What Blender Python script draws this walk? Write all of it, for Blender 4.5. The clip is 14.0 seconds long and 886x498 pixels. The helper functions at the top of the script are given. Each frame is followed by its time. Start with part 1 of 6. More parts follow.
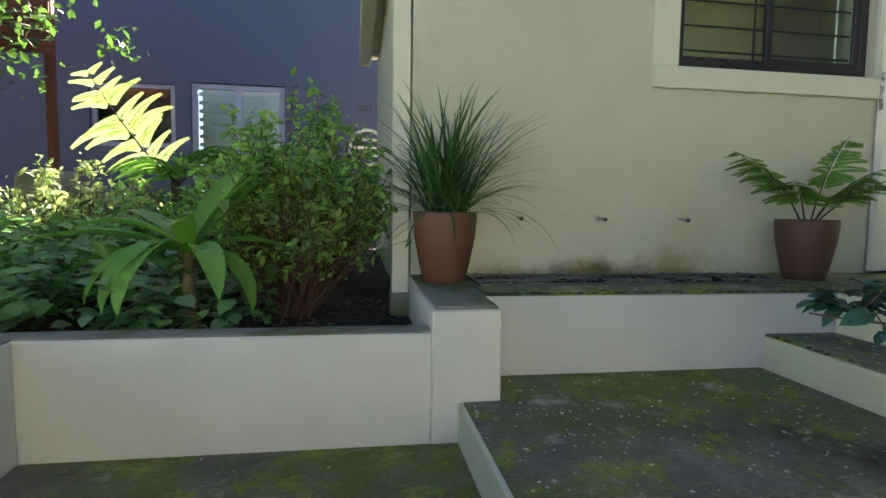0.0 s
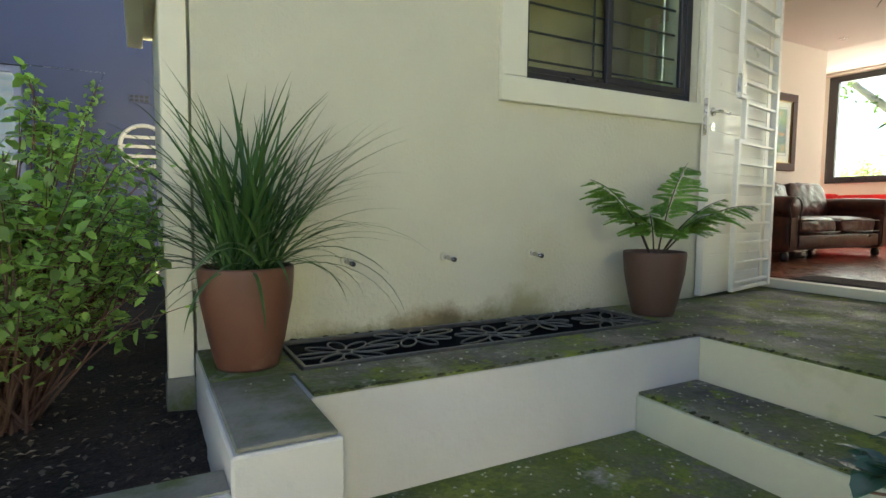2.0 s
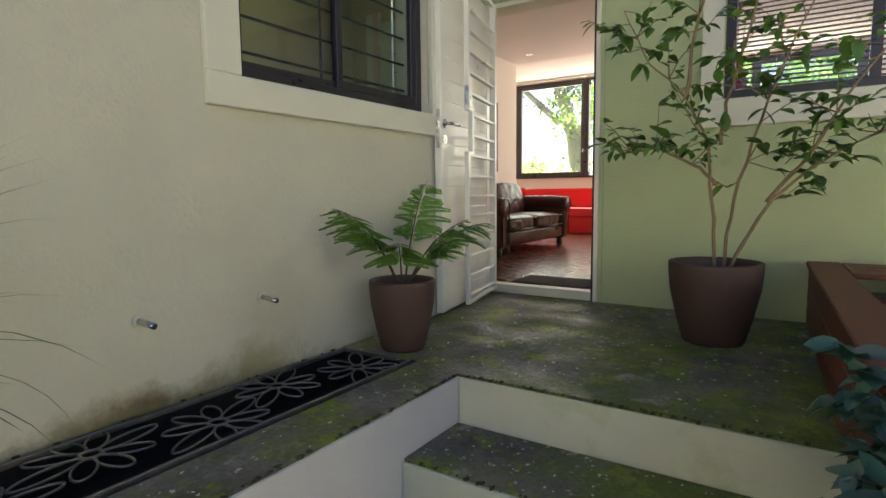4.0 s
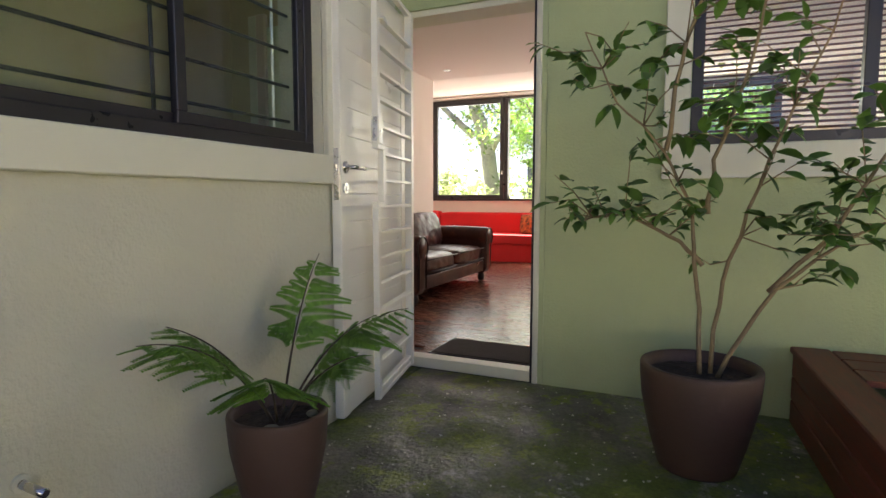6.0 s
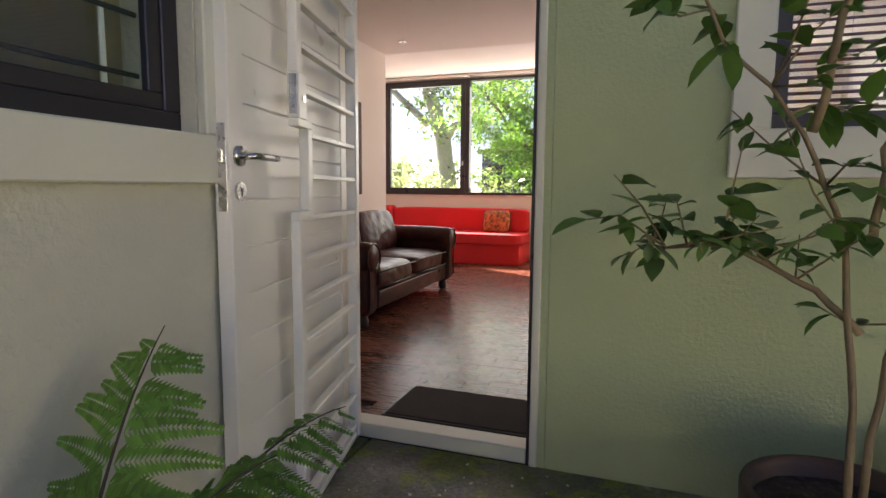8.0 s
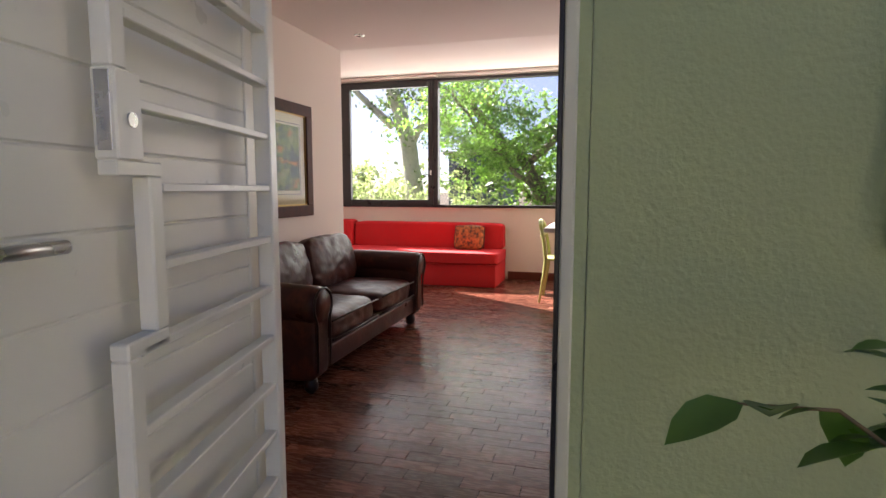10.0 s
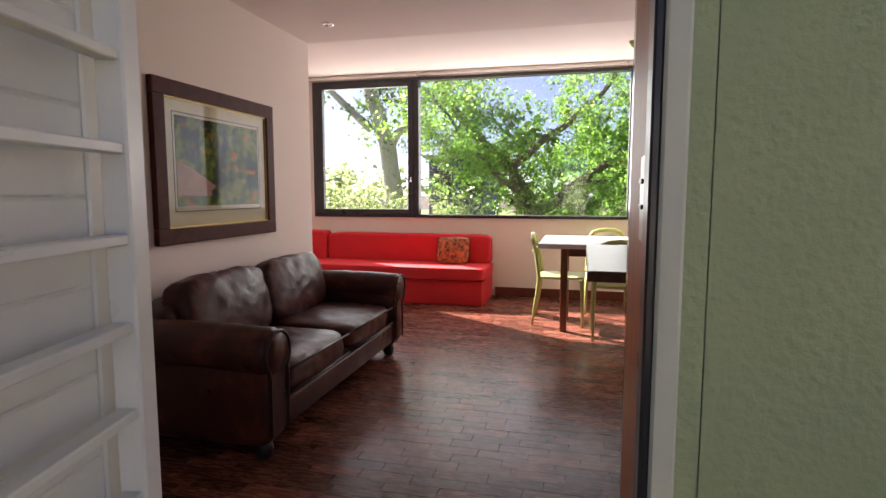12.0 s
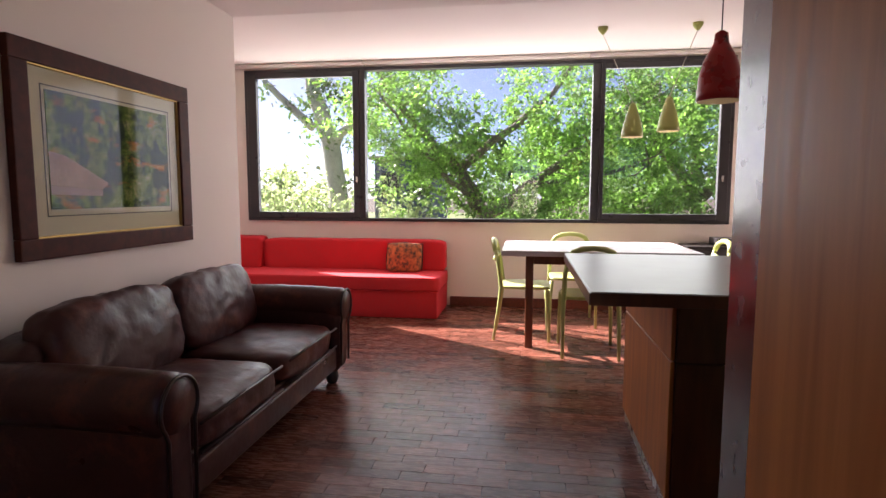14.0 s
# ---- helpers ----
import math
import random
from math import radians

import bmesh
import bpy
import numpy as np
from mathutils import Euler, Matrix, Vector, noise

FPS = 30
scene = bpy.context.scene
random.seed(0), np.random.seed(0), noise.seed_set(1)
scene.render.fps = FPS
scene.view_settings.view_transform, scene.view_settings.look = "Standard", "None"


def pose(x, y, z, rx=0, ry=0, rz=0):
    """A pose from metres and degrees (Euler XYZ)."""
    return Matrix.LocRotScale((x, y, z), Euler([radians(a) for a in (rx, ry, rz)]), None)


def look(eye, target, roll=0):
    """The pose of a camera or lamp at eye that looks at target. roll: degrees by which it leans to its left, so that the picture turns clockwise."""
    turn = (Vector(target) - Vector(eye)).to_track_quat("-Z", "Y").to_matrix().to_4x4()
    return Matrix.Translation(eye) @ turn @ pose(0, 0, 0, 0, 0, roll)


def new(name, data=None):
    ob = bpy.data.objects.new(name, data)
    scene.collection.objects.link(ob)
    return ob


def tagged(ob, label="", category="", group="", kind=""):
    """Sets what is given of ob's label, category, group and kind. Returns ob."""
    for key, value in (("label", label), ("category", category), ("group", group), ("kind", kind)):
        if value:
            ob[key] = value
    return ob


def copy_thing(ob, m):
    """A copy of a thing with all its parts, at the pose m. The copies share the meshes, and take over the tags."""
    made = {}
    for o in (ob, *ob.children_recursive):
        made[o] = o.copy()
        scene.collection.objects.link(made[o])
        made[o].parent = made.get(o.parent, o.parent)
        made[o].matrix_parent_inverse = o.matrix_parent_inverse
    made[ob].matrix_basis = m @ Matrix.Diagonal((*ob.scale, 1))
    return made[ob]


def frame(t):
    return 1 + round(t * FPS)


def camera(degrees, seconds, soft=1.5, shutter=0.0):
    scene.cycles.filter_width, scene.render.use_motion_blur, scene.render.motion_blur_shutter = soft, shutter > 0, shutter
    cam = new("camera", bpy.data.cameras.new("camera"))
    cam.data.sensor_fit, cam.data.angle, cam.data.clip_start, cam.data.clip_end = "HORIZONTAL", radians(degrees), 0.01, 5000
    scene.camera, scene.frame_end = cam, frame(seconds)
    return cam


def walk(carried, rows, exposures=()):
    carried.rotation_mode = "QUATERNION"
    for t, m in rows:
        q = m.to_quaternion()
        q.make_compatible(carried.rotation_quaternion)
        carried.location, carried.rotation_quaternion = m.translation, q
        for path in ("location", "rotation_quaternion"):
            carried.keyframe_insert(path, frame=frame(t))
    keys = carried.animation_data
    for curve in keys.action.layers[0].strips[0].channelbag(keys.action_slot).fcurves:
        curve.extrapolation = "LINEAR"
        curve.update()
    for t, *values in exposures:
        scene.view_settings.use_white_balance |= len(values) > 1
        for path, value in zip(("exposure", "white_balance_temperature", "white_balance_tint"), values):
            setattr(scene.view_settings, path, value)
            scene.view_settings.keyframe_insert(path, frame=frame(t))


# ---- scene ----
cam = camera(77.0, 14.0)
PATH = [
    (0, (-3.961, -2.957, 0.365), (-3.648, -0.987, 0.213), 0.9),
    (0.5, (-3.919, -2.768, 0.363), (-3.448, -0.83, 0.215), 0.8),
    (1, (-3.856, -2.551, 0.373), (-3.271, -0.643, 0.232), 0.8),
    (1.5, (-3.811, -2.386, 0.47), (-3.072, -0.533, 0.315), 0.7),
    (2, (-3.841, -2.242, 0.544), (-2.888, -0.491, 0.392), 0.5),
    (2.5, (-3.866, -2.189, 0.649), (-2.611, -0.641, 0.483), 0.1),
    (3, (-3.818, -2.108, 0.668), (-2.381, -0.727, 0.495), -0.3),
    (3.5, (-3.708, -1.965, 0.696), (-2.12, -0.763, 0.513), -0.5),
    (4, (-3.564, -1.828, 0.724), (-1.901, -0.735, 0.523), -0.6),
    (4.2, (-3.49, -1.785, 0.736), (-1.808, -0.72, 0.534), -0.6),
    (6.3, (-2.738, -1.353, 1.026), (-0.91, -0.566, 0.831), 0.2),
    (6.5, (-2.655, -1.3, 1.047), (-0.82, -0.534, 0.836), 0.3),
    (7, (-2.446, -1.221, 1.057), (-0.595, -0.495, 0.843), 0.4),
    (7.5, (-2.222, -1.132, 1.053), (-0.357, -0.442, 0.837), 0.3),
    (8, (-2.007, -1.019, 1.04), (-0.132, -0.356, 0.826), 0.4),
    (8.2, (-1.94, -0.989, 1.046), (-0.06, -0.344, 0.829), 0.4),
    (10.5, (-1.131, -0.719, 1.246), (0.785, -0.186, 1.036), 0.0),
    (11, (-1.039, -0.692, 1.278), (0.883, -0.182, 1.07), -0.0),
    (11.5, (-0.881, -0.611, 1.265), (1.05, -0.129, 1.062), -0.1),
    (12, (-0.704, -0.573, 1.263), (1.226, -0.092, 1.06), -0.0),
    (12.5, (-0.576, -0.47, 1.249), (1.363, -0.023, 1.053), 0.0),
    (13, (-0.461, -0.439, 1.248), (1.489, -0.039, 1.051), 0.1),
    (13.5, (-0.302, -0.418, 1.258), (1.658, -0.074, 1.063), 0.1),
    (14, (-0.174, -0.399, 1.249), (1.795, -0.107, 1.055), 0.1),
]
walk(cam, [(t, look(eye, target, roll)) for t, eye, target, roll in PATH],
     [(0.0, 3.08, 6900, 8), (1.0, 3.35, 7300, 8), (2.0, 3.42, 7300, 8), (4.0, 3.12, 7500, 18), (7.0, 2.95, 7500, 24), (8.0, 2.75, 7250, 27), (10.5, 2.55, 6950, 29), (12.5, 2.5, 6750, 31), (14.0, 2.48, 6550, 32)])

# ---- world, sun, exposure ----
SUN_DIR = Vector((0.53 * math.cos(radians(34)), 0.848 * math.cos(radians(34)), math.sin(radians(34))))
world = bpy.data.worlds.new("sky")
scene.world = world
world.use_nodes = True
wn = world.node_tree.nodes
sky = wn.new("ShaderNodeTexSky")
sky.sky_type, sky.sun_disc = "NISHITA", False
sky.air_density, sky.dust_density = 0.3, 0.8
sky.sun_elevation, sky.sun_rotation = radians(34), math.atan2(0.53, 0.848)
wn["Background"].inputs[1].default_value = 0.050
world.node_tree.links.new(sky.outputs[0], wn["Background"].inputs[0])
sun = new("sun", bpy.data.lights.new("sun", "SUN"))
sun.data.energy, sun.data.angle, sun.data.color = 5.0, radians(0.55), (1.0, 0.95, 0.87)
sun.matrix_world = look(SUN_DIR * 40, (0, 0, 0))
win_light = new("window_daylight", bpy.data.lights.new("window_daylight", "AREA"))
win_light.data.shape, win_light.data.size, win_light.data.size_y = "RECTANGLE", 4.9, 1.45
win_light.data.energy, win_light.data.color = 14, (0.98, 0.98, 0.97)
win_light.matrix_world = look((5.90, 0.15, 1.78), (3.0, 0.15, 1.65))



# ---- materials ----
def mat(name, col, rough=0.6, var=0.12, scale=8.0, bump=0.0, bscale=60.0, metal=0.0, spec=0.5, second=None, amount=0.0, sscale=2.0, island=0.0, coat=0.0, rvar=0.09):
    """A plain surface with tone varying at two scales, fine relief, and a second colour in stains."""
    m = bpy.data.materials.new(name)
    m.use_nodes = True
    n, l = m.node_tree.nodes, m.node_tree.links
    p = n["Principled BSDF"]
    p.inputs["Roughness"].default_value = rough
    p.inputs["Metallic"].default_value = metal
    p.inputs["Specular IOR Level"].default_value = spec
    p.inputs["Coat Weight"].default_value = coat
    co = n.new("ShaderNodeTexCoord")
    a = n.new("ShaderNodeTexNoise")
    a.inputs["Scale"].default_value, a.inputs["Detail"].default_value = scale, 8
    b = n.new("ShaderNodeTexNoise")
    b.inputs["Scale"].default_value, b.inputs["Detail"].default_value = scale * 0.13, 3
    for t in (a, b):
        l.new(co.outputs["Object"], t.inputs["Vector"])
    add = n.new("ShaderNodeMath")
    add.operation = "ADD"
    l.new(a.outputs[0], add.inputs[0])
    l.new(b.outputs[0], add.inputs[1])
    ramp = n.new("ShaderNodeMapRange")
    ramp.inputs[1].default_value, ramp.inputs[2].default_value = 0.6, 1.4
    ramp.inputs[3].default_value, ramp.inputs[4].default_value = 1 - var, 1 + var
    l.new(add.outputs[0], ramp.inputs[0])
    value = ramp.outputs[0]
    if island:
        geo = n.new("ShaderNodeNewGeometry")
        obi = n.new("ShaderNodeObjectInfo")
        s = n.new("ShaderNodeMath")
        s.operation = "ADD"
        l.new(geo.outputs["Random Per Island"], s.inputs[0])
        l.new(obi.outputs["Random"], s.inputs[1])
        fr = n.new("ShaderNodeMath")
        fr.operation = "FRACT"
        l.new(s.outputs[0], fr.inputs[0])
        r2 = n.new("ShaderNodeMapRange")
        r2.inputs[3].default_value, r2.inputs[4].default_value = 1 - island, 1 + island
        l.new(fr.outputs[0], r2.inputs[0])
        mu = n.new("ShaderNodeMath")
        mu.operation = "MULTIPLY"
        l.new(value, mu.inputs[0])
        l.new(r2.outputs[0], mu.inputs[1])
        value = mu.outputs[0]
    base = n.new("ShaderNodeRGB")
    base.outputs[0].default_value = (*col, 1)
    color = base.outputs[0]
    if second:
        st = n.new("ShaderNodeTexNoise")
        st.inputs["Scale"].default_value, st.inputs["Detail"].default_value, st.inputs["Roughness"].default_value = sscale, 9, 0.65
        l.new(co.outputs["Object"], st.inputs["Vector"])
        sr = n.new("ShaderNodeMapRange")
        sr.inputs[1].default_value, sr.inputs[2].default_value = 0.62 - amount * 0.3, 0.78 - amount * 0.3
        l.new(st.outputs[0], sr.inputs[0])
        mix = n.new("ShaderNodeMixRGB")
        mix.inputs[2].default_value = (*second, 1)
        l.new(sr.outputs[0], mix.inputs[0])
        l.new(color, mix.inputs[1])
        color = mix.outputs[0]
    sc = n.new("ShaderNodeVectorMath")
    sc.operation = "SCALE"
    l.new(color, sc.inputs[0])
    l.new(value, sc.inputs["Scale"])
    l.new(sc.outputs[0], p.inputs["Base Color"])
    rr = n.new("ShaderNodeMapRange")
    rr.inputs[1].default_value, rr.inputs[2].default_value = 0.3, 0.7
    rr.inputs[3].default_value, rr.inputs[4].default_value = max(0.02, rough - rvar), min(1, rough + rvar)
    l.new(a.outputs[0], rr.inputs[0])
    l.new(rr.outputs[0], p.inputs["Roughness"])
    if bump:
        bt = n.new("ShaderNodeTexNoise")
        bt.inputs["Scale"].default_value, bt.inputs["Detail"].default_value = bscale, 5
        l.new(co.outputs["Object"], bt.inputs["Vector"])
        bp = n.new("ShaderNodeBump")
        bp.inputs["Strength"].default_value, bp.inputs["Distance"].default_value = 1.0, bump
        l.new(bt.outputs[0], bp.inputs["Height"])
        l.new(bp.outputs[0], p.inputs["Normal"])
    return m


def wood(name, col, dark, rough=0.35, stretch=(1, 14, 14), scale=3.0, island=0.0, coat=0.0, bump=0.0006, spec=0.4):
    """Wood with grain drawn out along one axis."""
    m = bpy.data.materials.new(name)
    m.use_nodes = True
    n, l = m.node_tree.nodes, m.node_tree.links
    p = n["Principled BSDF"]
    p.inputs["Coat Weight"].default_value, p.inputs["Coat Roughness"].default_value = coat, 0.12
    p.inputs["Specular IOR Level"].default_value = spec
    co, obi, mp, ns, geo = (n.new(k) for k in ("ShaderNodeTexCoord", "ShaderNodeObjectInfo", "ShaderNodeMapping", "ShaderNodeTexNoise", "ShaderNodeNewGeometry"))
    mp.inputs["Scale"].default_value = stretch
    l.new(co.outputs["Object"], mp.inputs["Vector"])
    ns.noise_dimensions = "4D"
    ns.inputs["Scale"].default_value, ns.inputs["Detail"].default_value, ns.inputs["Distortion"].default_value = scale, 9, 0.6
    w = n.new("ShaderNodeMath")
    w.operation = "ADD"
    l.new(geo.outputs["Random Per Island"], w.inputs[0])
    l.new(obi.outputs["Random"], w.inputs[1])
    w9 = n.new("ShaderNodeMath")
    w9.operation, w9.inputs[1].default_value = "MULTIPLY", 37.0
    l.new(w.outputs[0], w9.inputs[0])
    l.new(w9.outputs[0], ns.inputs["W"])
    l.new(mp.outputs[0], ns.inputs["Vector"])
    cr = n.new("ShaderNodeMapRange")
    cr.inputs[1].default_value, cr.inputs[2].default_value = 0.32, 0.68
    l.new(ns.outputs[0], cr.inputs[0])
    mix = n.new("ShaderNodeMixRGB")
    mix.inputs[1].default_value, mix.inputs[2].default_value = (*dark, 1), (*col, 1)
    l.new(cr.outputs[0], mix.inputs[0])
    fr = n.new("ShaderNodeMath")
    fr.operation = "FRACT"
    l.new(w.outputs[0], fr.inputs[0])
    r2 = n.new("ShaderNodeMapRange")
    r2.inputs[3].default_value, r2.inputs[4].default_value = 1 - island, 1 + island
    l.new(fr.outputs[0], r2.inputs[0])
    sc = n.new("ShaderNodeVectorMath")
    sc.operation = "SCALE"
    l.new(mix.outputs[0], sc.inputs[0])
    l.new(r2.outputs[0], sc.inputs["Scale"])
    l.new(sc.outputs[0], p.inputs["Base Color"])
    rr = n.new("ShaderNodeMapRange")
    rr.inputs[3].default_value, rr.inputs[4].default_value = rough - 0.08, rough + 0.1
    l.new(ns.outputs[0], rr.inputs[0])
    l.new(rr.outputs[0], p.inputs["Roughness"])
    bp = n.new("ShaderNodeBump")
    bp.inputs["Distance"].default_value = bump
    l.new(ns.outputs[0], bp.inputs["Height"])
    l.new(bp.outputs[0], p.inputs["Normal"])
    return m


def glass(name, tint=(0.95, 1.0, 0.98), least=0.045, most=0.9):
    m = bpy.data.materials.new(name)
    m.use_nodes = True
    n, l = m.node_tree.nodes, m.node_tree.links
    tr, gl, mx, fz = (n.new(k) for k in ("ShaderNodeBsdfTransparent", "ShaderNodeBsdfGlossy", "ShaderNodeMixShader", "ShaderNodeLayerWeight"))
    tr.inputs[0].default_value = (*tint, 1)
    gl.inputs["Roughness"].default_value = 0.01
    pw, mr = n.new("ShaderNodeMath"), n.new("ShaderNodeMapRange")
    pw.operation, pw.inputs[1].default_value = "POWER", 5.0
    mr.inputs[3].default_value, mr.inputs[4].default_value = least, most
    l.new(fz.outputs["Facing"], pw.inputs[0])
    l.new(pw.outputs[0], mr.inputs[0])
    l.new(mr.outputs[0], mx.inputs[0])
    l.new(tr.outputs[0], mx.inputs[1])
    l.new(gl.outputs[0], mx.inputs[2])
    l.new(mx.outputs[0], n["Material Output"].inputs["Surface"])
    return m


def leaf_mat(name, col, rough=0.4, var=0.35, trans=0.35):
    """Leaf: tone varies leaf by leaf, and light shines through."""
    m = mat(name, col, rough, 0.18, 14, island=var, spec=0.5)
    n, l = m.node_tree.nodes, m.node_tree.links
    p = n["Principled BSDF"]
    t, mx = n.new("ShaderNodeBsdfTranslucent"), n.new("ShaderNodeMixShader")
    src = p.inputs["Base Color"].links[0].from_socket
    sc = n.new("ShaderNodeVectorMath")
    sc.operation, sc.inputs[1].default_value = "MULTIPLY", (1.05, 1.3, 0.6)
    l.new(src, sc.inputs[0])
    l.new(sc.outputs[0], t.inputs[0])
    mx.inputs[0].default_value = trans
    l.new(p.outputs[0], mx.inputs[1])
    l.new(t.outputs[0], mx.inputs[2])
    l.new(mx.outputs[0], n["Material Output"].inputs["Surface"])
    return m


M_CREAM = mat("cream_plaster", (0.57, 0.56, 0.42), 0.75, 0.07, 3, 0.006, 52, second=(0.52, 0.53, 0.37), amount=0.2, sscale=0.7)


def stained(base, name, spots):
    """A copy of a plaster with brown-green damp stains round given places on the wall."""
    m = base.copy()
    m.name = name
    n, l = m.node_tree.nodes, m.node_tree.links
    p = n["Principled BSDF"]
    color = p.inputs["Base Color"].links[0].from_socket
    co, ns = n.new("ShaderNodeTexCoord"), n.new("ShaderNodeTexNoise")
    ns.inputs["Scale"].default_value, ns.inputs["Detail"].default_value, ns.inputs["Roughness"].default_value = 9, 9, 0.7
    l.new(co.outputs["Object"], ns.inputs["Vector"])
    for x, z, wide, tall, col, strength in spots:
        mp, ln, sub, r = n.new("ShaderNodeMapping"), n.new("ShaderNodeVectorMath"), n.new("ShaderNodeMath"), n.new("ShaderNodeMapRange")
        mp.inputs["Location"].default_value, mp.inputs["Scale"].default_value = (-x / wide, 0, -z / tall), (1 / wide, 0, 1 / tall)
        l.new(co.outputs["Object"], mp.inputs["Vector"])
        ln.operation = "LENGTH"
        l.new(mp.outputs[0], ln.inputs[0])
        sub.operation, sub.inputs[2].default_value = "MULTIPLY_ADD", -0.75
        l.new(ns.outputs[0], sub.inputs[0])
        sub.inputs[1].default_value = 1.5
        ad = n.new("ShaderNodeMath")
        l.new(ln.outputs["Value"], ad.inputs[0])
        l.new(sub.outputs[0], ad.inputs[1])
        r.inputs[1].default_value, r.inputs[2].default_value, r.inputs[3].default_value, r.inputs[4].default_value = 0.25, 1.0, strength, 0.0
        l.new(ad.outputs[0], r.inputs[0])
        mx = n.new("ShaderNodeMixRGB")
        mx.inputs[2].default_value = (*col, 1)
        l.new(r.outputs[0], mx.inputs[0])
        l.new(color, mx.inputs[1])
        color = mx.outputs[0]
    l.new(color, p.inputs["Base Color"])
    return m


M_TRIM = mat("cream_gloss_trim", (0.68, 0.67, 0.52), 0.5, 0.04, 5)
M_WHITE = mat("white_painted_masonry", (0.60, 0.595, 0.555), 0.7, 0.08, 4, 0.003, 30, second=(0.60, 0.60, 0.50), amount=0.1, sscale=1.4)
M_RISER = mat("cream_painted_riser", (0.62, 0.63, 0.46), 0.7, 0.08, 4, 0.003, 30, second=(0.47, 0.50, 0.30), amount=0.25, sscale=3.0)
M_GLOSSW = mat("white_gloss_enamel", (0.79, 0.77, 0.66), 0.36, 0.03, 6)


def mossy(name, bare, moss, pale, dark):
    """Old concrete: bare and dark damp patches, cushions of moss, pale worn spots and fine grit."""
    m = bpy.data.materials.new(name)
    m.use_nodes = True
    n, l = m.node_tree.nodes, m.node_tree.links
    p = n["Principled BSDF"]
    co = n.new("ShaderNodeTexCoord")

    def field(scale, lo, hi, detail=8, rough=0.6, seed=0.0):
        mp, t, r = n.new("ShaderNodeMapping"), n.new("ShaderNodeTexNoise"), n.new("ShaderNodeMapRange")
        mp.inputs["Location"].default_value = (seed, seed * 1.7, seed * 0.3)
        l.new(co.outputs["Object"], mp.inputs["Vector"])
        l.new(mp.outputs[0], t.inputs["Vector"])
        t.inputs["Scale"].default_value, t.inputs["Detail"].default_value, t.inputs["Roughness"].default_value = scale, detail, rough
        r.inputs[1].default_value, r.inputs[2].default_value = lo, hi
        l.new(t.outputs[0], r.inputs[0])
        return r.outputs[0]

    def over(below, col, fac):
        mx = n.new("ShaderNodeMixRGB")
        l.new(fac, mx.inputs[0])
        l.new(below, mx.inputs[1])
        mx.inputs[2].default_value = (*col, 1)
        return mx.outputs[0]

    base = n.new("ShaderNodeRGB")
    base.outputs[0].default_value = (*bare, 1)
    c = over(base.outputs[0], dark, field(2.2, 0.42, 0.68, 9, 0.65, 3.1))
    c = over(c, moss, field(1.5, 0.42, 0.57, 10, 0.72, 7.7))
    c = over(c, (moss[0] * 1.7, moss[1] * 1.6, moss[2] * 1.2), field(5.5, 0.52, 0.60, 9, 0.75, 1.3))
    c = over(c, pale, field(4.2, 0.57, 0.68, 10, 0.7, 12.9))
    grit = field(70, 0.25, 0.75, 4, 0.6, 0.5)
    gm = n.new("ShaderNodeMapRange")
    gm.inputs[3].default_value, gm.inputs[4].default_value = 0.65, 1.35
    l.new(grit, gm.inputs[0])
    sc = n.new("ShaderNodeVectorMath")
    sc.operation = "SCALE"
    l.new(c, sc.inputs[0])
    l.new(gm.outputs[0], sc.inputs["Scale"])
    l.new(sc.outputs[0], p.inputs["Base Color"])
    rg_ = n.new("ShaderNodeMapRange")
    rg_.inputs[3].default_value, rg_.inputs[4].default_value = 0.45, 0.9
    l.new(field(3.0, 0.35, 0.65, 5, 0.5, 5.5), rg_.inputs[0])
    l.new(rg_.outputs[0], p.inputs["Roughness"])
    bp = n.new("ShaderNodeBump")
    bp.inputs["Distance"].default_value = 0.006
    l.new(field(45, 0.2, 0.8, 6, 0.6, 2.2), bp.inputs["Height"])
    l.new(bp.outputs[0], p.inputs["Normal"])
    return m


M_MOSS = mossy("mossy_concrete", (0.20, 0.19, 0.155), (0.105, 0.145, 0.022), (0.38, 0.37, 0.32), (0.042, 0.040, 0.030))
M_CONC = mat("weathered_concrete", (0.22, 0.22, 0.18), 0.75, 0.35, 12, 0.004, 50, second=(0.11, 0.13, 0.045), amount=0.5, sscale=5)
M_INT = mat("indoor_wall_paint", (0.80, 0.73, 0.66), 0.8, 0.02, 3, 0.0008, 120)
M_INNER = mat("olive_brown_kitchen_paint", (0.52, 0.44, 0.27), 0.8, 0.05, 3)
M_CEIL = mat("ceiling_paint", (0.82, 0.76, 0.72), 0.85, 0.02, 3)
M_BLUE = mat("blue_grey_painted_wall", (0.085, 0.103, 0.18), 0.65, 0.1, 3, 0.002, 40)
M_BLACK = mat("black_frame_and_shade_fill", (0.022, 0.020, 0.022), 0.35, 0.15, 12)
M_SOIL = mat("dark_soil", (0.050, 0.034, 0.024), 0.95, 0.6, 40, 0.03, 45, second=(0.12, 0.085, 0.06), amount=0.25, sscale=60)
# cream plaster tinted green: bounced light by the door is put into the colour
M_GREENISH = mat("plaster_with_green_bounce", (0.42, 0.485, 0.255), 0.75, 0.07, 3, 0.0040, 70, second=(0.38, 0.445, 0.22), amount=0.2, sscale=0.7)
